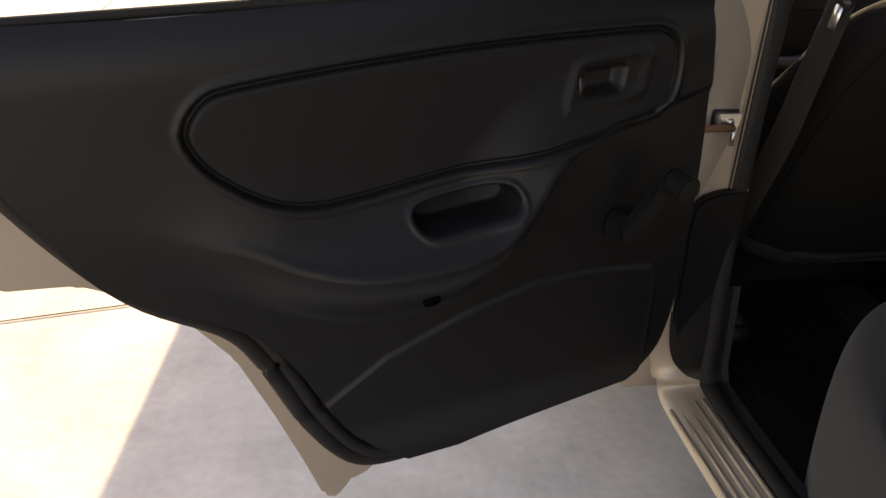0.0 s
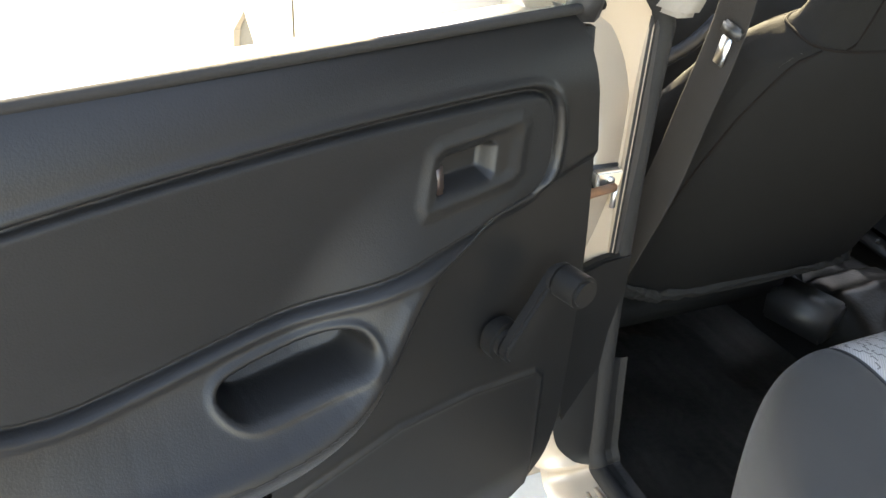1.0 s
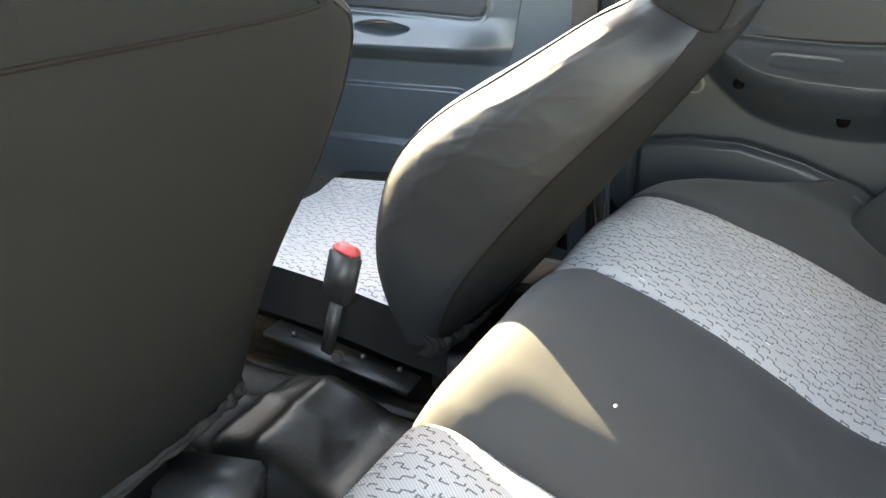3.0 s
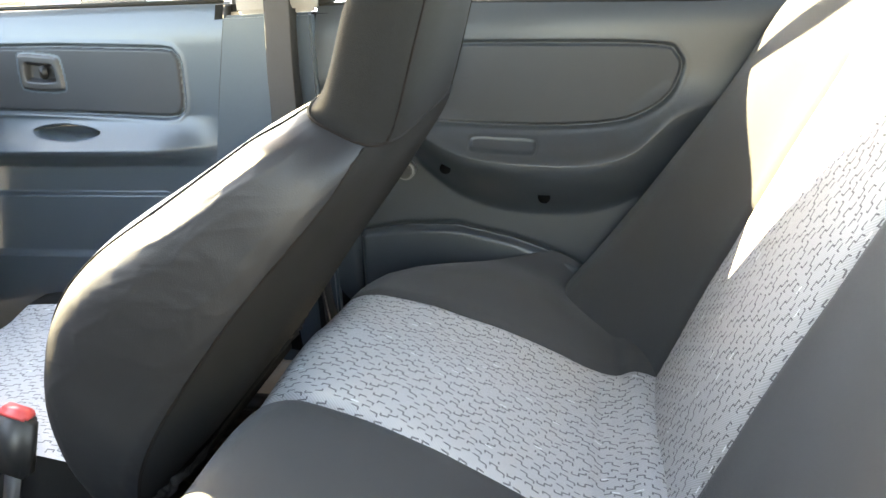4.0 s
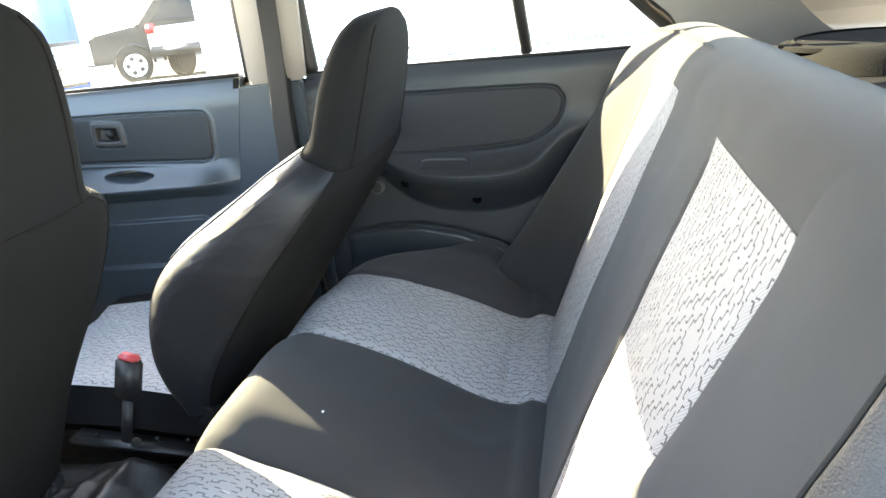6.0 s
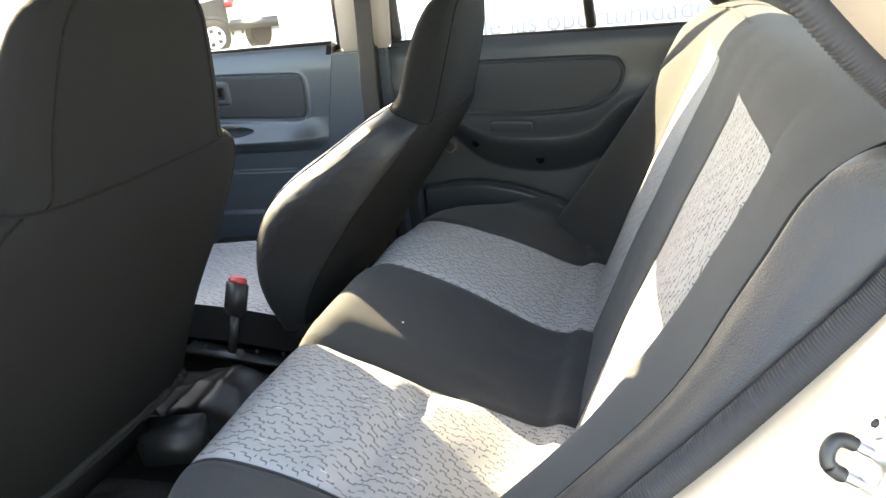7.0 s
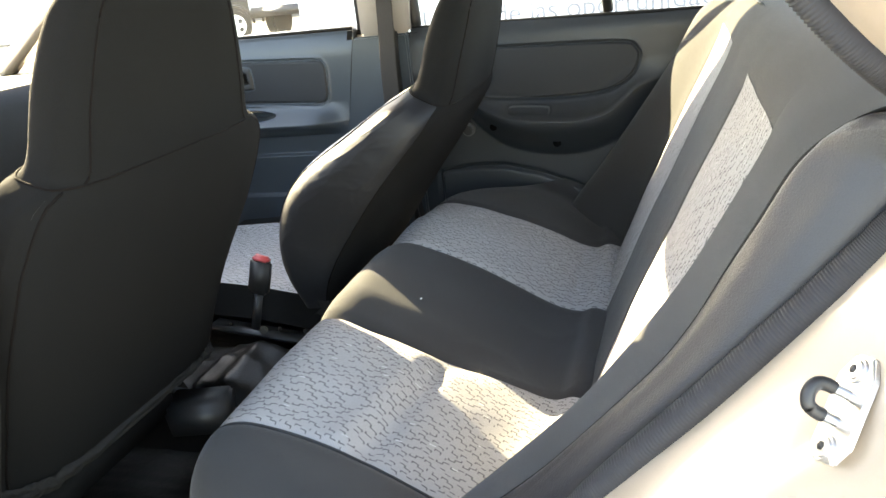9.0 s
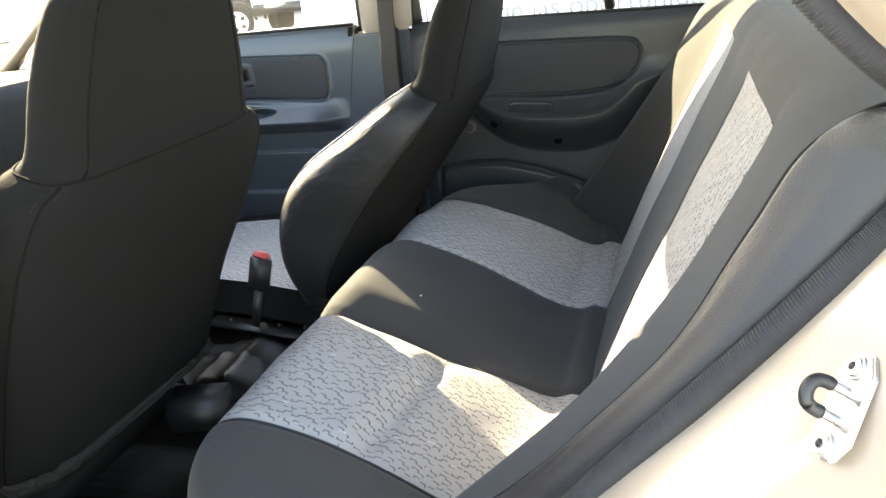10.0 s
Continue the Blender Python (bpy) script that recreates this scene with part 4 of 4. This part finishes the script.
cushion = None
for a, b, m, nm in ((-.152, .152, CLOTH, "cushion"), (-.695, -.455, CLOTH, "side_panel"), (-.455, -.152, PATTERN, "centre_panel"), (.152, .455, PATTERN, "centre_panel"), (.455, .695, CLOTH, "side_panel")):
    o = part(nm, sheet(lambda u, v: cushion_point(a + (b - a) * u, v), 30, 110, uv=lambda u, v: (a + (b - a) * u, along(PROFILE, ARC, v)[1])), m, cushion or bench, "pale grey cloth with dark zigzag dashes" if m is PATTERN else "")
    cushion = cushion or o
part("piping", tube([cushion_point(-.455, k / 60) + Vector((0, .0, .0015)) for k in range(8, 58)], .0022, 6), CLOTH, cushion)
part("lint_speck", disc((-.055, -.127, .5525), (0, .5, 1), .0017, .0015, 10), WHITE, cushion, "small white lint speck")

BPROF = smooth_curve([(0, -.375, .40), (0, -.402, .435), (0, -.455, .56), (0, -.51, .68), (0, -.562, .79), (0, -.600, .870), (0, -.622, .920), (0, -.652, .948), (0, -.695, .953), (0, -.735, .935), (0, -.755, .89), (0, -.76, .80)], 80)
BARC = [0.0]
for k in range(1, 80):
    BARC.append(BARC[-1] + (BPROF[k] - BPROF[k - 1]).length)
BOL = lerp_curve([(.40, .235), (.45, .22), (.50, .19), (.55, .155), (.60, .118), (.65, .082), (.68, .065), (.757, .032), (.80, .022), (.86, .018), (.92, .010), (.95, .0)])
STRIPE_END = lerp_curve([(.40, .41), (.50, .41), (.68, .402), (.78, .42), (.90, .442), (.96, .445)])
STITCH_X = .62


BOL_R = lerp_curve([(.38, .17), (.50, .140), (.58, .112), (.667, .088), (.755, .068), (.817, .058), (.904, .048), (.95, .03)])


def back_point(x, v):
    p, _ = along(BPROF, BARC, v)
    y, z = p.y, p.z
    if x > 0:
        y += BOL_R(z) * ss(.445, .625, x) * (1 - ss(.60, .8, v)) - .03 * ss(.65, .70, x)
        z -= .035 * ss(.55, .70, x) ** 1.6 * ss(.45, .75, v)
    else:
        t = (-x - STRIPE_END(z)) / (STITCH_X - STRIPE_END(z))
        y += BOL(z) * (1 - (1 - max(0.0, min(1.0, t))) ** 2.2) * (1 - ss(.62, .8, v))
        z -= .006 * ss(.48, .70, -x) ** 1.6 * ss(.45, .75, v)
    y += .008 * math.exp(-((abs(x) - .30) / .10) ** 2) * (1 - ss(.30, .50, v))
    seam = min(abs(x + STRIPE_END(z)), abs(x + .145), abs(x - .165), abs(x - .455)) 
    y -= .005 * math.exp(-(seam / .005) ** 2) * (1 - ss(.40, .50, v))
    y += .002 * noise.noise((x * 12, z * 12, 5.1))
    return Vector((x, y, z))


def stripe_end(v):
    return -STRIPE_END(along(BPROF, BARC, v)[0].z)


VT = .498
backrest = None
for a, b, striped in ((-.145, .165, 0), (-STITCH_X, None, 0), (None, -.145, 1), (.165, .455, 1), (.455, .695, 0)):
    uvf = lambda v: along(BPROF, BARC, v)[1]
    def across(u, v):
        p = stripe_end(v) if a is None else a
        q = stripe_end(v) if b is None else b
        return p + (q - p) * u
    if striped:
        part("centre_panel", sheet(lambda u, v: back_point(across(u, v * VT), v * VT), 30, 50, uv=lambda u, v: (across(u, v * VT), uvf(v * VT))), PATTERN, backrest, "pale grey cloth with dark zigzag dashes")
        part("top_panel", sheet(lambda u, v: back_point(across(u, VT + v * (1 - VT)), VT + v * (1 - VT)), 30, 40), CLOTH, backrest)
        part("stitch_line", tube([back_point(across(k / 20, VT), VT) + Vector((0, -.0002, 0)) for k in range(21)], .0008, 6), CLOTH, backrest)
    else:
        o = part("side_panel" if backrest else "backrest", sheet(lambda u, v: back_point(across(u, v), v), 40, 90), CLOTH, backrest or bench)
        backrest = backrest or o
part("piping", tube([back_point(.02 + .66 * k / 40, .645 - .02 * k / 40) - Vector((0, 0, .006 * (1 - ss(0, .4, k / 40)))) + Vector((0, .001, .001)) for k in range(41)], .0026, 6), CLOTH, backrest)
# padded vinyl wings between the backrest and the door seals
EDGE_LOW = EDGE[84:206]


def wing(u, v):
    w = back_point(-STITCH_X, .02 + .68 * u)
    w.z -= .020 * ss(.84, 1, u)
    if w.z < EDGE_LOW[-1].z and u < .8:
        e = min(EDGE_LOW, key=lambda q: abs(q.z - w.z + .004))
    else:
        e = EDGE[205].lerp(EDGE[216], ss(.7, 1, u))
    p = Vector((w.x, w.y, w.z)).lerp(Vector((-.660, e.y + .002, e.z)), v)
    puff = math.sin(v * math.pi) ** .45
    return p + Vector((-.3, .55, .78)) * (puff * (.008 + .0022 * noise.noise((v * 3, u * 5, 2))))


part("side_wing", sheet(wing, 90, 24), WING, bench, "black grained leatherette wing")
part("stitch_line", tube([back_point(-STITCH_X, .02 + .70 * k / 60) + Vector((.0005, .0008, .0005)) for k in range(61)], .0012, 6), HEM, bench, "black stitched seam")

# ---- front seats ----


def front_seat(label, cx, by, bz, recline, bend, buckle_side, flank, stretch=1.0, lift=0.0):
    """A high-backed front seat: the foot of the squab's back at (cx, by, bz), leaning back by recline degrees."""
    seat = thing("front_seat", label, "car seat", "front seats")
    W = lerp_curve([(0, .245), (.05, .255), (.15, .262), (.25, .274), (.36, .274), (.41, .263), (.435, .250), (.447, .234), (.455, .213), (.463, .203), (.48, .198), (.52, .192), (.55, .185), (.60, .168), (.64, .145), (.665, .105), (.677, .06), (.682, .01)])
    F = lerp_curve([(0, .055), (.03, .118), (.08, .170), (.15, .200), (.22, .191), (.32, .147), (.40, .113), (.45, .092), (.50, .088), (.56, .088), (.62, .080), (.665, .06), (.682, .03)])
    K = lerp_curve([(0, .004), (.03, .0), (.40, .0), (.46, .006), (.50, .010), (.60, .012), (.655, .018), (.682, .026)])
    S = .455
    path = [Vector((0, 0, 0))]
    angs = []
    for k in range(683):
        s = k / 1000
        a = radians(recline - bend * ss(S - .06, S + .07, s))
        angs.append(a)
        path.append(path[-1] + Vector((0, -math.sin(a), math.cos(a))) * .001 * stretch)
    wrinkle = .0011 if flank is VINYL else .0010
    def at(s, ang):
        if lift:
            s = s + lift * ss(-.2, 1.0, -math.cos(ang)) * (1 - ss(0, S, s))
        w, f, k = W(s), F(s), K(s)
        c, sn = math.cos(ang), math.sin(ang)
        px = abs(c) ** .42 * (1 if c > 0 else -1) * w
        pd = abs(sn) ** .55 * (1 if sn > 0 else -1)
        d = (f + k) / 2 + (f - k) / 2 * pd
        i = min(682, max(0, int(s * 1000)))
        a = angs[i]
        drop = .045 * (pd + 1) / 2 * max(0.0, 1 - s / .40)
        p = path[i] + Vector((0, math.sin(a), -math.cos(a))) * drop + Vector((px, d * math.cos(a), d * math.sin(a)))
        side = max(0, abs(c) - .5)
        p.x += .0012 * side * noise.noise((s * 40, ang * 3, cx)) + .0018 * noise.noise((s * 9, ang * 1.3, cx + 3)) * (1 if s > .02 else 0)
        if wrinkle:
            r = 1 - 2.2 * abs(noise.noise((s * 15 + pd * 2.6, pd * 2.2 - s * 4, cx * 3)))
            r2 = 1 - 2.2 * abs(noise.noise((s * 33 - pd * 4.0, pd * 3.2, cx * 5)))
            p.x += (1 if c > 0 else -1) * side * 2 * wrinkle * (max(0, r) ** 3 + .5 * max(0, r2) ** 3) * ss(.0, .05, s) * (1 - ss(S - .02, S + .02, s))
        p.y += .004 * noise.noise((s * 7, px * 8, cx + 7))
        return p
    q = math.pi
    def block(lo, hi, s0, s1, steps, n=24):
        return sheet(lambda u, v: at(s0 + (s1 - s0) * u, lo + (hi - lo) * v), steps, n, uv=lambda u, v: (v * .3, (s0 + (s1 - s0) * u)))
    back = part("backrest", block(-q * .86, -q * .14, .0, S, 60, 40), BACKCLOTH, seat)
    part("front_panel", block(q * .28, q * .72, .0, S, 50), PATTERN, back, "pale patterned front panel")
    part("side_panel", block(-q * .14, q * .28, .0, S, 130, 54), flank, back, "dark seat side")
    part("side_panel", block(q * .72, q * 1.14, .0, S, 130, 54), flank, back, "dark seat side")
    head = part("headrest", sheet(lambda u, v: at(S + (.682 - S) * u, 2 * q * v), 60, 72, loop_v=True), BACKCLOTH, seat)
    edge = .86 if flank is VINYL else .81
    for a in (-q * edge, -q * (1 - edge), q * .28, q * .72):
        part("seam", tube([at(.01 + (S - .012) * k / 40, a) for k in range(41)], .0018, 6), SEAM, back)
    for a in (-q * .72, -q * .28):
        part("seam", tube([at(S + (.66 - S) * k / 30, a) for k in range(31)], .0017, 6), SEAM, head)
    part("neck_seam", tube([at(S, 2 * q * k / 72) for k in range(72)], .0018, 6, closed=True), SEAM, head)
    def hem(u, v):
        a = -q * (1.0 - u)
        p = at(.016 * (1 - v / .5), a) if v < .5 else at(0.0, a) + Vector((0, .008 * (v - .5), -.014 * (v - .5) / .5))
        return p + Vector((0, -.010 * math.sin(.3 + v * 2.8) - .006 * noise.noise((u * 26, v * 3, cx)) - .003 * noise.noise((u * 60, v * 4, cx)), -.004 * math.sin(u * 7) + .003 * noise.noise((u * 34, 5, cx))))
    part("hem", sheet(hem, 180, 14), HEM, back, "sagging elastic hem of the seat cover")
    cushion_shift = .055 if buckle_side else -.055
    def cush(u, v):
        x = (u - .5) * .46 + (.045 if buckle_side else -.055)
        y = .03 + .50 * v
        edge = abs(u - .5) * 2
        z = (-.022 if buckle_side else .015) + .035 * math.sin(v * 2.4) - .07 * ss(.88, 1, v) ** 2 - .075 * ss(.93 if buckle_side else .82, 1, edge) ** 2 + .012 * ss(.45, .75, edge)
        return Vector((x, y, z + .004 * noise.noise((x * 9, y * 9, cx))))
    lo_u, hi_u = (.03, .84) if buckle_side else (.21, .79)
    cu = part("seat_cushion", sheet(cush, 40, 30, keep=lambda u, v: not lo_u <= u <= hi_u), BACKCLOTH, seat)
    part("seat_centre", sheet(cush, 40, 30, keep=lambda u, v: lo_u <= u <= hi_u, uv=lambda u, v: (u * .46, v * .5)), PATTERN, cu, "pale patterned seat centre")
    part("cushion_base", box(-.22 + cushion_shift, .22 + cushion_shift, .04, .50, -.09, .0, .025), MATTE, seat)
    for s in (-1, 1):
        rail = part("seat_rail", box(s * .20 - .016, s * .20 + .016, .03, .45, -.150, -.132, .003), STEEL_DARK, seat, "black steel seat rail")
        part("rail_foot", box(s * .20 - .022, s * .20 + .022, .02, .06, -.185, -.148, .005), BLACK, rail)
    inner = -1 if buckle_side else 1
    part("recliner_cover", turn(box(-.034, .034, -.050, .06, -.036, .026, .006, 2), pose(inner * .158, -.006, -.078, 0, -9 * inner, 14 * inner)), BLACK, seat, "black recliner cover")
    # belt buckle on the tunnel side
    if buckle_side:
        bx = buckle_side
        bu = part("buckle", turn(box(-.0125, .0125, -.022, .022, -.042, .034, .007, 3), pose(bx, .163, .058, 14, 6, 0)), BLACK, seat, "black belt buckle")
        part("release_button", turn(box(-.0100, .0100, -.0175, .0175, .028, .040, .004), pose(bx, .163, .058, 14, 6, 0)), RED, bu, "red release button")
        part("buckle_stalk", turn(box(-.004, .004, -.010, .010, -.125, -.04, .003), pose(bx, .163, .058, 14, 6, 0)), BLACK, bu)
        part("anchor_bolt", disc((bx - .008, .177, -.064), (-1, -.4, .2), .009, .012, 14, .003), STEEL_DARK, bu)
        part("mount_bracket", turn(box(-.02, .02, -.12, .12, -.006, .006, .002), pose(bx + .012, .19, -.080, 8)), STEEL_DARK, seat, "drilled black steel bracket")
        for k in range(4):
            part("rail_bolt", disc((bx + .008, .09 + .058 * k, -.072 + .004 * k), (0, 0, 1), .004, .007, 10), STEEL_DARK, seat)
    seat.location = (cx, by, bz)
    return seat


front_seat("black cloth driver seat with tall headrest", -.288, .292, .44, 26.0, 12, 0, BACKCLOTH, 1.05, .042)
front_seat("black front passenger seat reclined far back, leatherette sides", .345, .122, .455, 37.0, 20, -.213, VINYL)

# ---- seat belts ----


def webbing(path, width, thick=.0011):
    """A flat strap: each row is a point and the way its width runs."""
    pts = [(Vector(p), Vector(w).normalized()) for p, w in path]
    def fn(u, v):
        k = min(len(pts) - 1, int(u * (len(pts) - 1) + .5))
        p, w = pts[k]
        d = (pts[min(k + 1, len(pts) - 1)][0] - pts[max(k - 1, 0)][0]).normalized()
        w = (w - d * w.dot(d)).normalized()
        a = v * 2 * math.pi
        ca, sa = math.cos(a), math.sin(a)
        return p + w * (abs(ca) ** .5 * (1 if ca > 0 else -1) * width / 2) + d.cross(w) * (sa * thick + .0012 * math.sin(u * 9) * ca)
    return sheet(fn, len(pts) - 1, 16, loop_v=True)


for sx in (-1, 1):
    belt = thing("seat_belt", "grey webbing seat belt hanging on the centre pillar", "seat belt", "front seat belts")
    top = (sx * .60, .115, 1.10)
    dy = .012 if sx > 0 else 0
    line = smooth_curve([top, (-.600, .112, 1.0), (-.600, .120, .90), (-.600, .145, .80), (-.600, .166, .72), (-.600, .195, .64), (-.600, .228, .55), (-.597, .262, .44), (-.585, .28, .35)] if sx < 0 else [top, (sx * .612, .112 + dy, .98), (sx * .616, .122 + dy, .85), (sx * .616, .142, .72), (sx * .606, .185, .58), (sx * .595, .225, .44), (sx * .585, .25, .35)], 60)
    part("webbing", webbing([(p, (0, 1, .1 * k / 60) if sx < 0 else (.35, 1, .1 * k / 60)) for k, p in enumerate(line)], .050), BELT, belt)
    part("guide_ring", tube([(sx * .60 + .002 * math.sin(a), .115 + .034 * math.cos(a), 1.105 + .016 * math.sin(a)) for a in [k * 6.2832 / 20 for k in range(20)]], .0022, 8, closed=True), STEEL_DARK, belt, "dark steel guide ring")
    part("guide_bolt", disc((sx * .607, .115, 1.135), (sx, 0, 0), .016, .014, 20, .004), TAUPE, belt)
    part("floor_anchor", turn(box(-.03, .03, -.022, .022, -.03, .03, .008), pose(sx * .580, .272, .315)), BLACK, belt)
    if sx < 0:
        part("tongue", turn(box(-.0015, .0015, -.007, .007, -.015, .013, .001), pose(-.609, .112, .880, 12)), CHROME, belt, "steel belt tongue")
        part("tongue_grip", turn(box(-.004, .004, -.014, .014, -.006, .007, .003), pose(-.607, .108, .899, 12)), BLACK, belt)

# ---- yard beyond the windows ----


def yard_car(kind, label, paint, m):
    """A parked vehicle along y, nose to +y, about 4.4 m long."""
    if kind == "suv":
        prof = [(-2.1, .45), (-2.12, .95), (-2.0, 1.05), (-1.75, 1.72), (-1.5, 1.80), (.2, 1.80), (.55, 1.72), (1.1, 1.12), (2.0, 1.0), (2.15, .85), (2.15, .45)]
        win = [(-1.75, 1.14), (-1.58, 1.66), (-.05, 1.70), (.42, 1.64), (.85, 1.16)]
    else:
        prof = [(-2.4, .55), (-2.4, 1.05), (-.5, 1.08), (-.42, 1.62), (-.2, 1.74), (.7, 1.74), (.95, 1.66), (1.45, 1.14), (2.2, 1.02), (2.35, .85), (2.35, .5)]
        win = [(-.32, 1.14), (-.25, 1.58), (.1, 1.64), (.85, 1.60), (1.2, 1.16)]
    v = thing("parked_car", label, "car", "parked cars")
    v.matrix_basis = m
    b = prism(prof, 'x', -.86, .86, .05)
    for w in b.verts:
        w.co.x *= 1 - .13 * ss(1.05, 1.75, w.co.z)
    part("body", b, paint, v)
    for sx in (-1, 1):
        g = prism(win, 'x', sx * .80, sx * .805)
        for w in g.verts:
            w.co.x = sx * (.866 * (1 - .13 * ss(1.05, 1.75, w.co.z)) + (.004 if abs(w.co.x) > .802 else -.01))
        part("side_window", g, CAR_GLASS, v)
        part("door_line", tube([(sx * .868, -.35, .55), (sx * .868, -.33, 1.08)], .006, 6), BLACK, v)
        part("tail_lamp", box(min(sx * .62, sx * .83), max(sx * .62, sx * .83), prof[1][0] - .02, prof[1][0] + .05, .92, 1.12 if kind == "pickup" else 1.3, .02), TAIL_RED, v)
        for wy in (prof[0][0] + .85, prof[-1][0] - .85):
            wh = part("wheel", disc((sx * .76, wy, .35), (1, 0, 0), .35, .23, 40, .03), RUBBER, v)
            part("rim", disc((sx * .868, wy, .35), (1, 0, 0), .235, .02, 32, .006), CHROME, wh)
            for k in range(5):
                a = k * 6.2832 / 5
                part("rim_opening", disc((sx * .880, wy + .145 * math.cos(a), .35 + .145 * math.sin(a)), (1, 0, 0), .048, .006, 12), BLACK, wh)
            arch = [(sx * .872, wy + .40 * math.cos(a), .36 + .40 * math.sin(a)) for a in [math.pi * k / 16 for k in range(17)]]
            part("wheel_arch", tube(arch, .03, 8), BLACK, v)
    part("bumper", box(-.80, .80, prof[0][0] - .10, prof[0][0] + .05, .48, .68, .05), BLACK if kind == "pickup" else paint, v)
    part("bumper", box(-.80, .80, prof[-1][0] - .05, prof[-1][0] + .08, .42, .66, .05), BLACK if kind == "pickup" else paint, v)
    return v


yard_car("suv", "dark dusty sport utility car parked on the concrete", CAR_DARK, pose(15.3, 7.95, 0, 0, 0, 33))
yard_car("pickup", "white pickup truck parked beside the dark car", CAR_WHITE, pose(16.1, 6.95, 0, 0, 0, -100))
banner = thing("banner", "white sheet banner with grey slogan on the fence", "banner")
part("sheet", sheet(lambda u, v: (9.06 + .03 * math.sin(u * 25), 4.6 - 9.0 * u, .02 + 2.2 * v), 60, 8), WHITE, banner)
txt = bpy.data.curves.new("slogan", 'FONT')
txt.body = "El lugar de las oportunidades"
txt.size, txt.extrude, txt.align_x = .36, .004, 'LEFT'
lettering = new("lettering", txt)
txt.materials.append(INK)
lettering.parent = banner
lettering.matrix_basis = Matrix(((0, 0, -1, 9.0), (-1, 0, 0, 2.98), (0, 1, 0, .27), (0, 0, 0, 1)))
for k in range(5):
    part("fence_post", tube([(9.14, 4.6 - 2.25 * k, 0), (9.14, 4.6 - 2.25 * k, 2.4)], .03, 10), CHROME, banner)

post = thing("sign_post", "blue painted square post at the yard's edge", "post")
part("shaft", box(11.8, 12.2, 8.52, 9.08, 0, 4.2, .02), BLUE, post)
part("cap", box(11.75, 12.25, 8.47, 9.13, 4.2, 4.3, .02), WHITE, post)
wall = thing("boundary_wall", "pale block wall along the far side of the yard", "wall", kind="structure")
part("wall_face", box(26, 26.3, -30, 40, 0, 3.0, .02), WHITE, wall)
house = thing("gate_house", "pale block gate house behind the sedan", "building")
part("wall_face", box(6.5, 8.5, -13.5, -10.5, 0, 4.0, .03), BLOCK, house)
for k in range(2):
    part("window", box(6.46, 6.50, -13.0 + 1.4 * k, -12.1 + 1.4 * k, 1.6, 2.7, .01), CAR_GLASS, house)
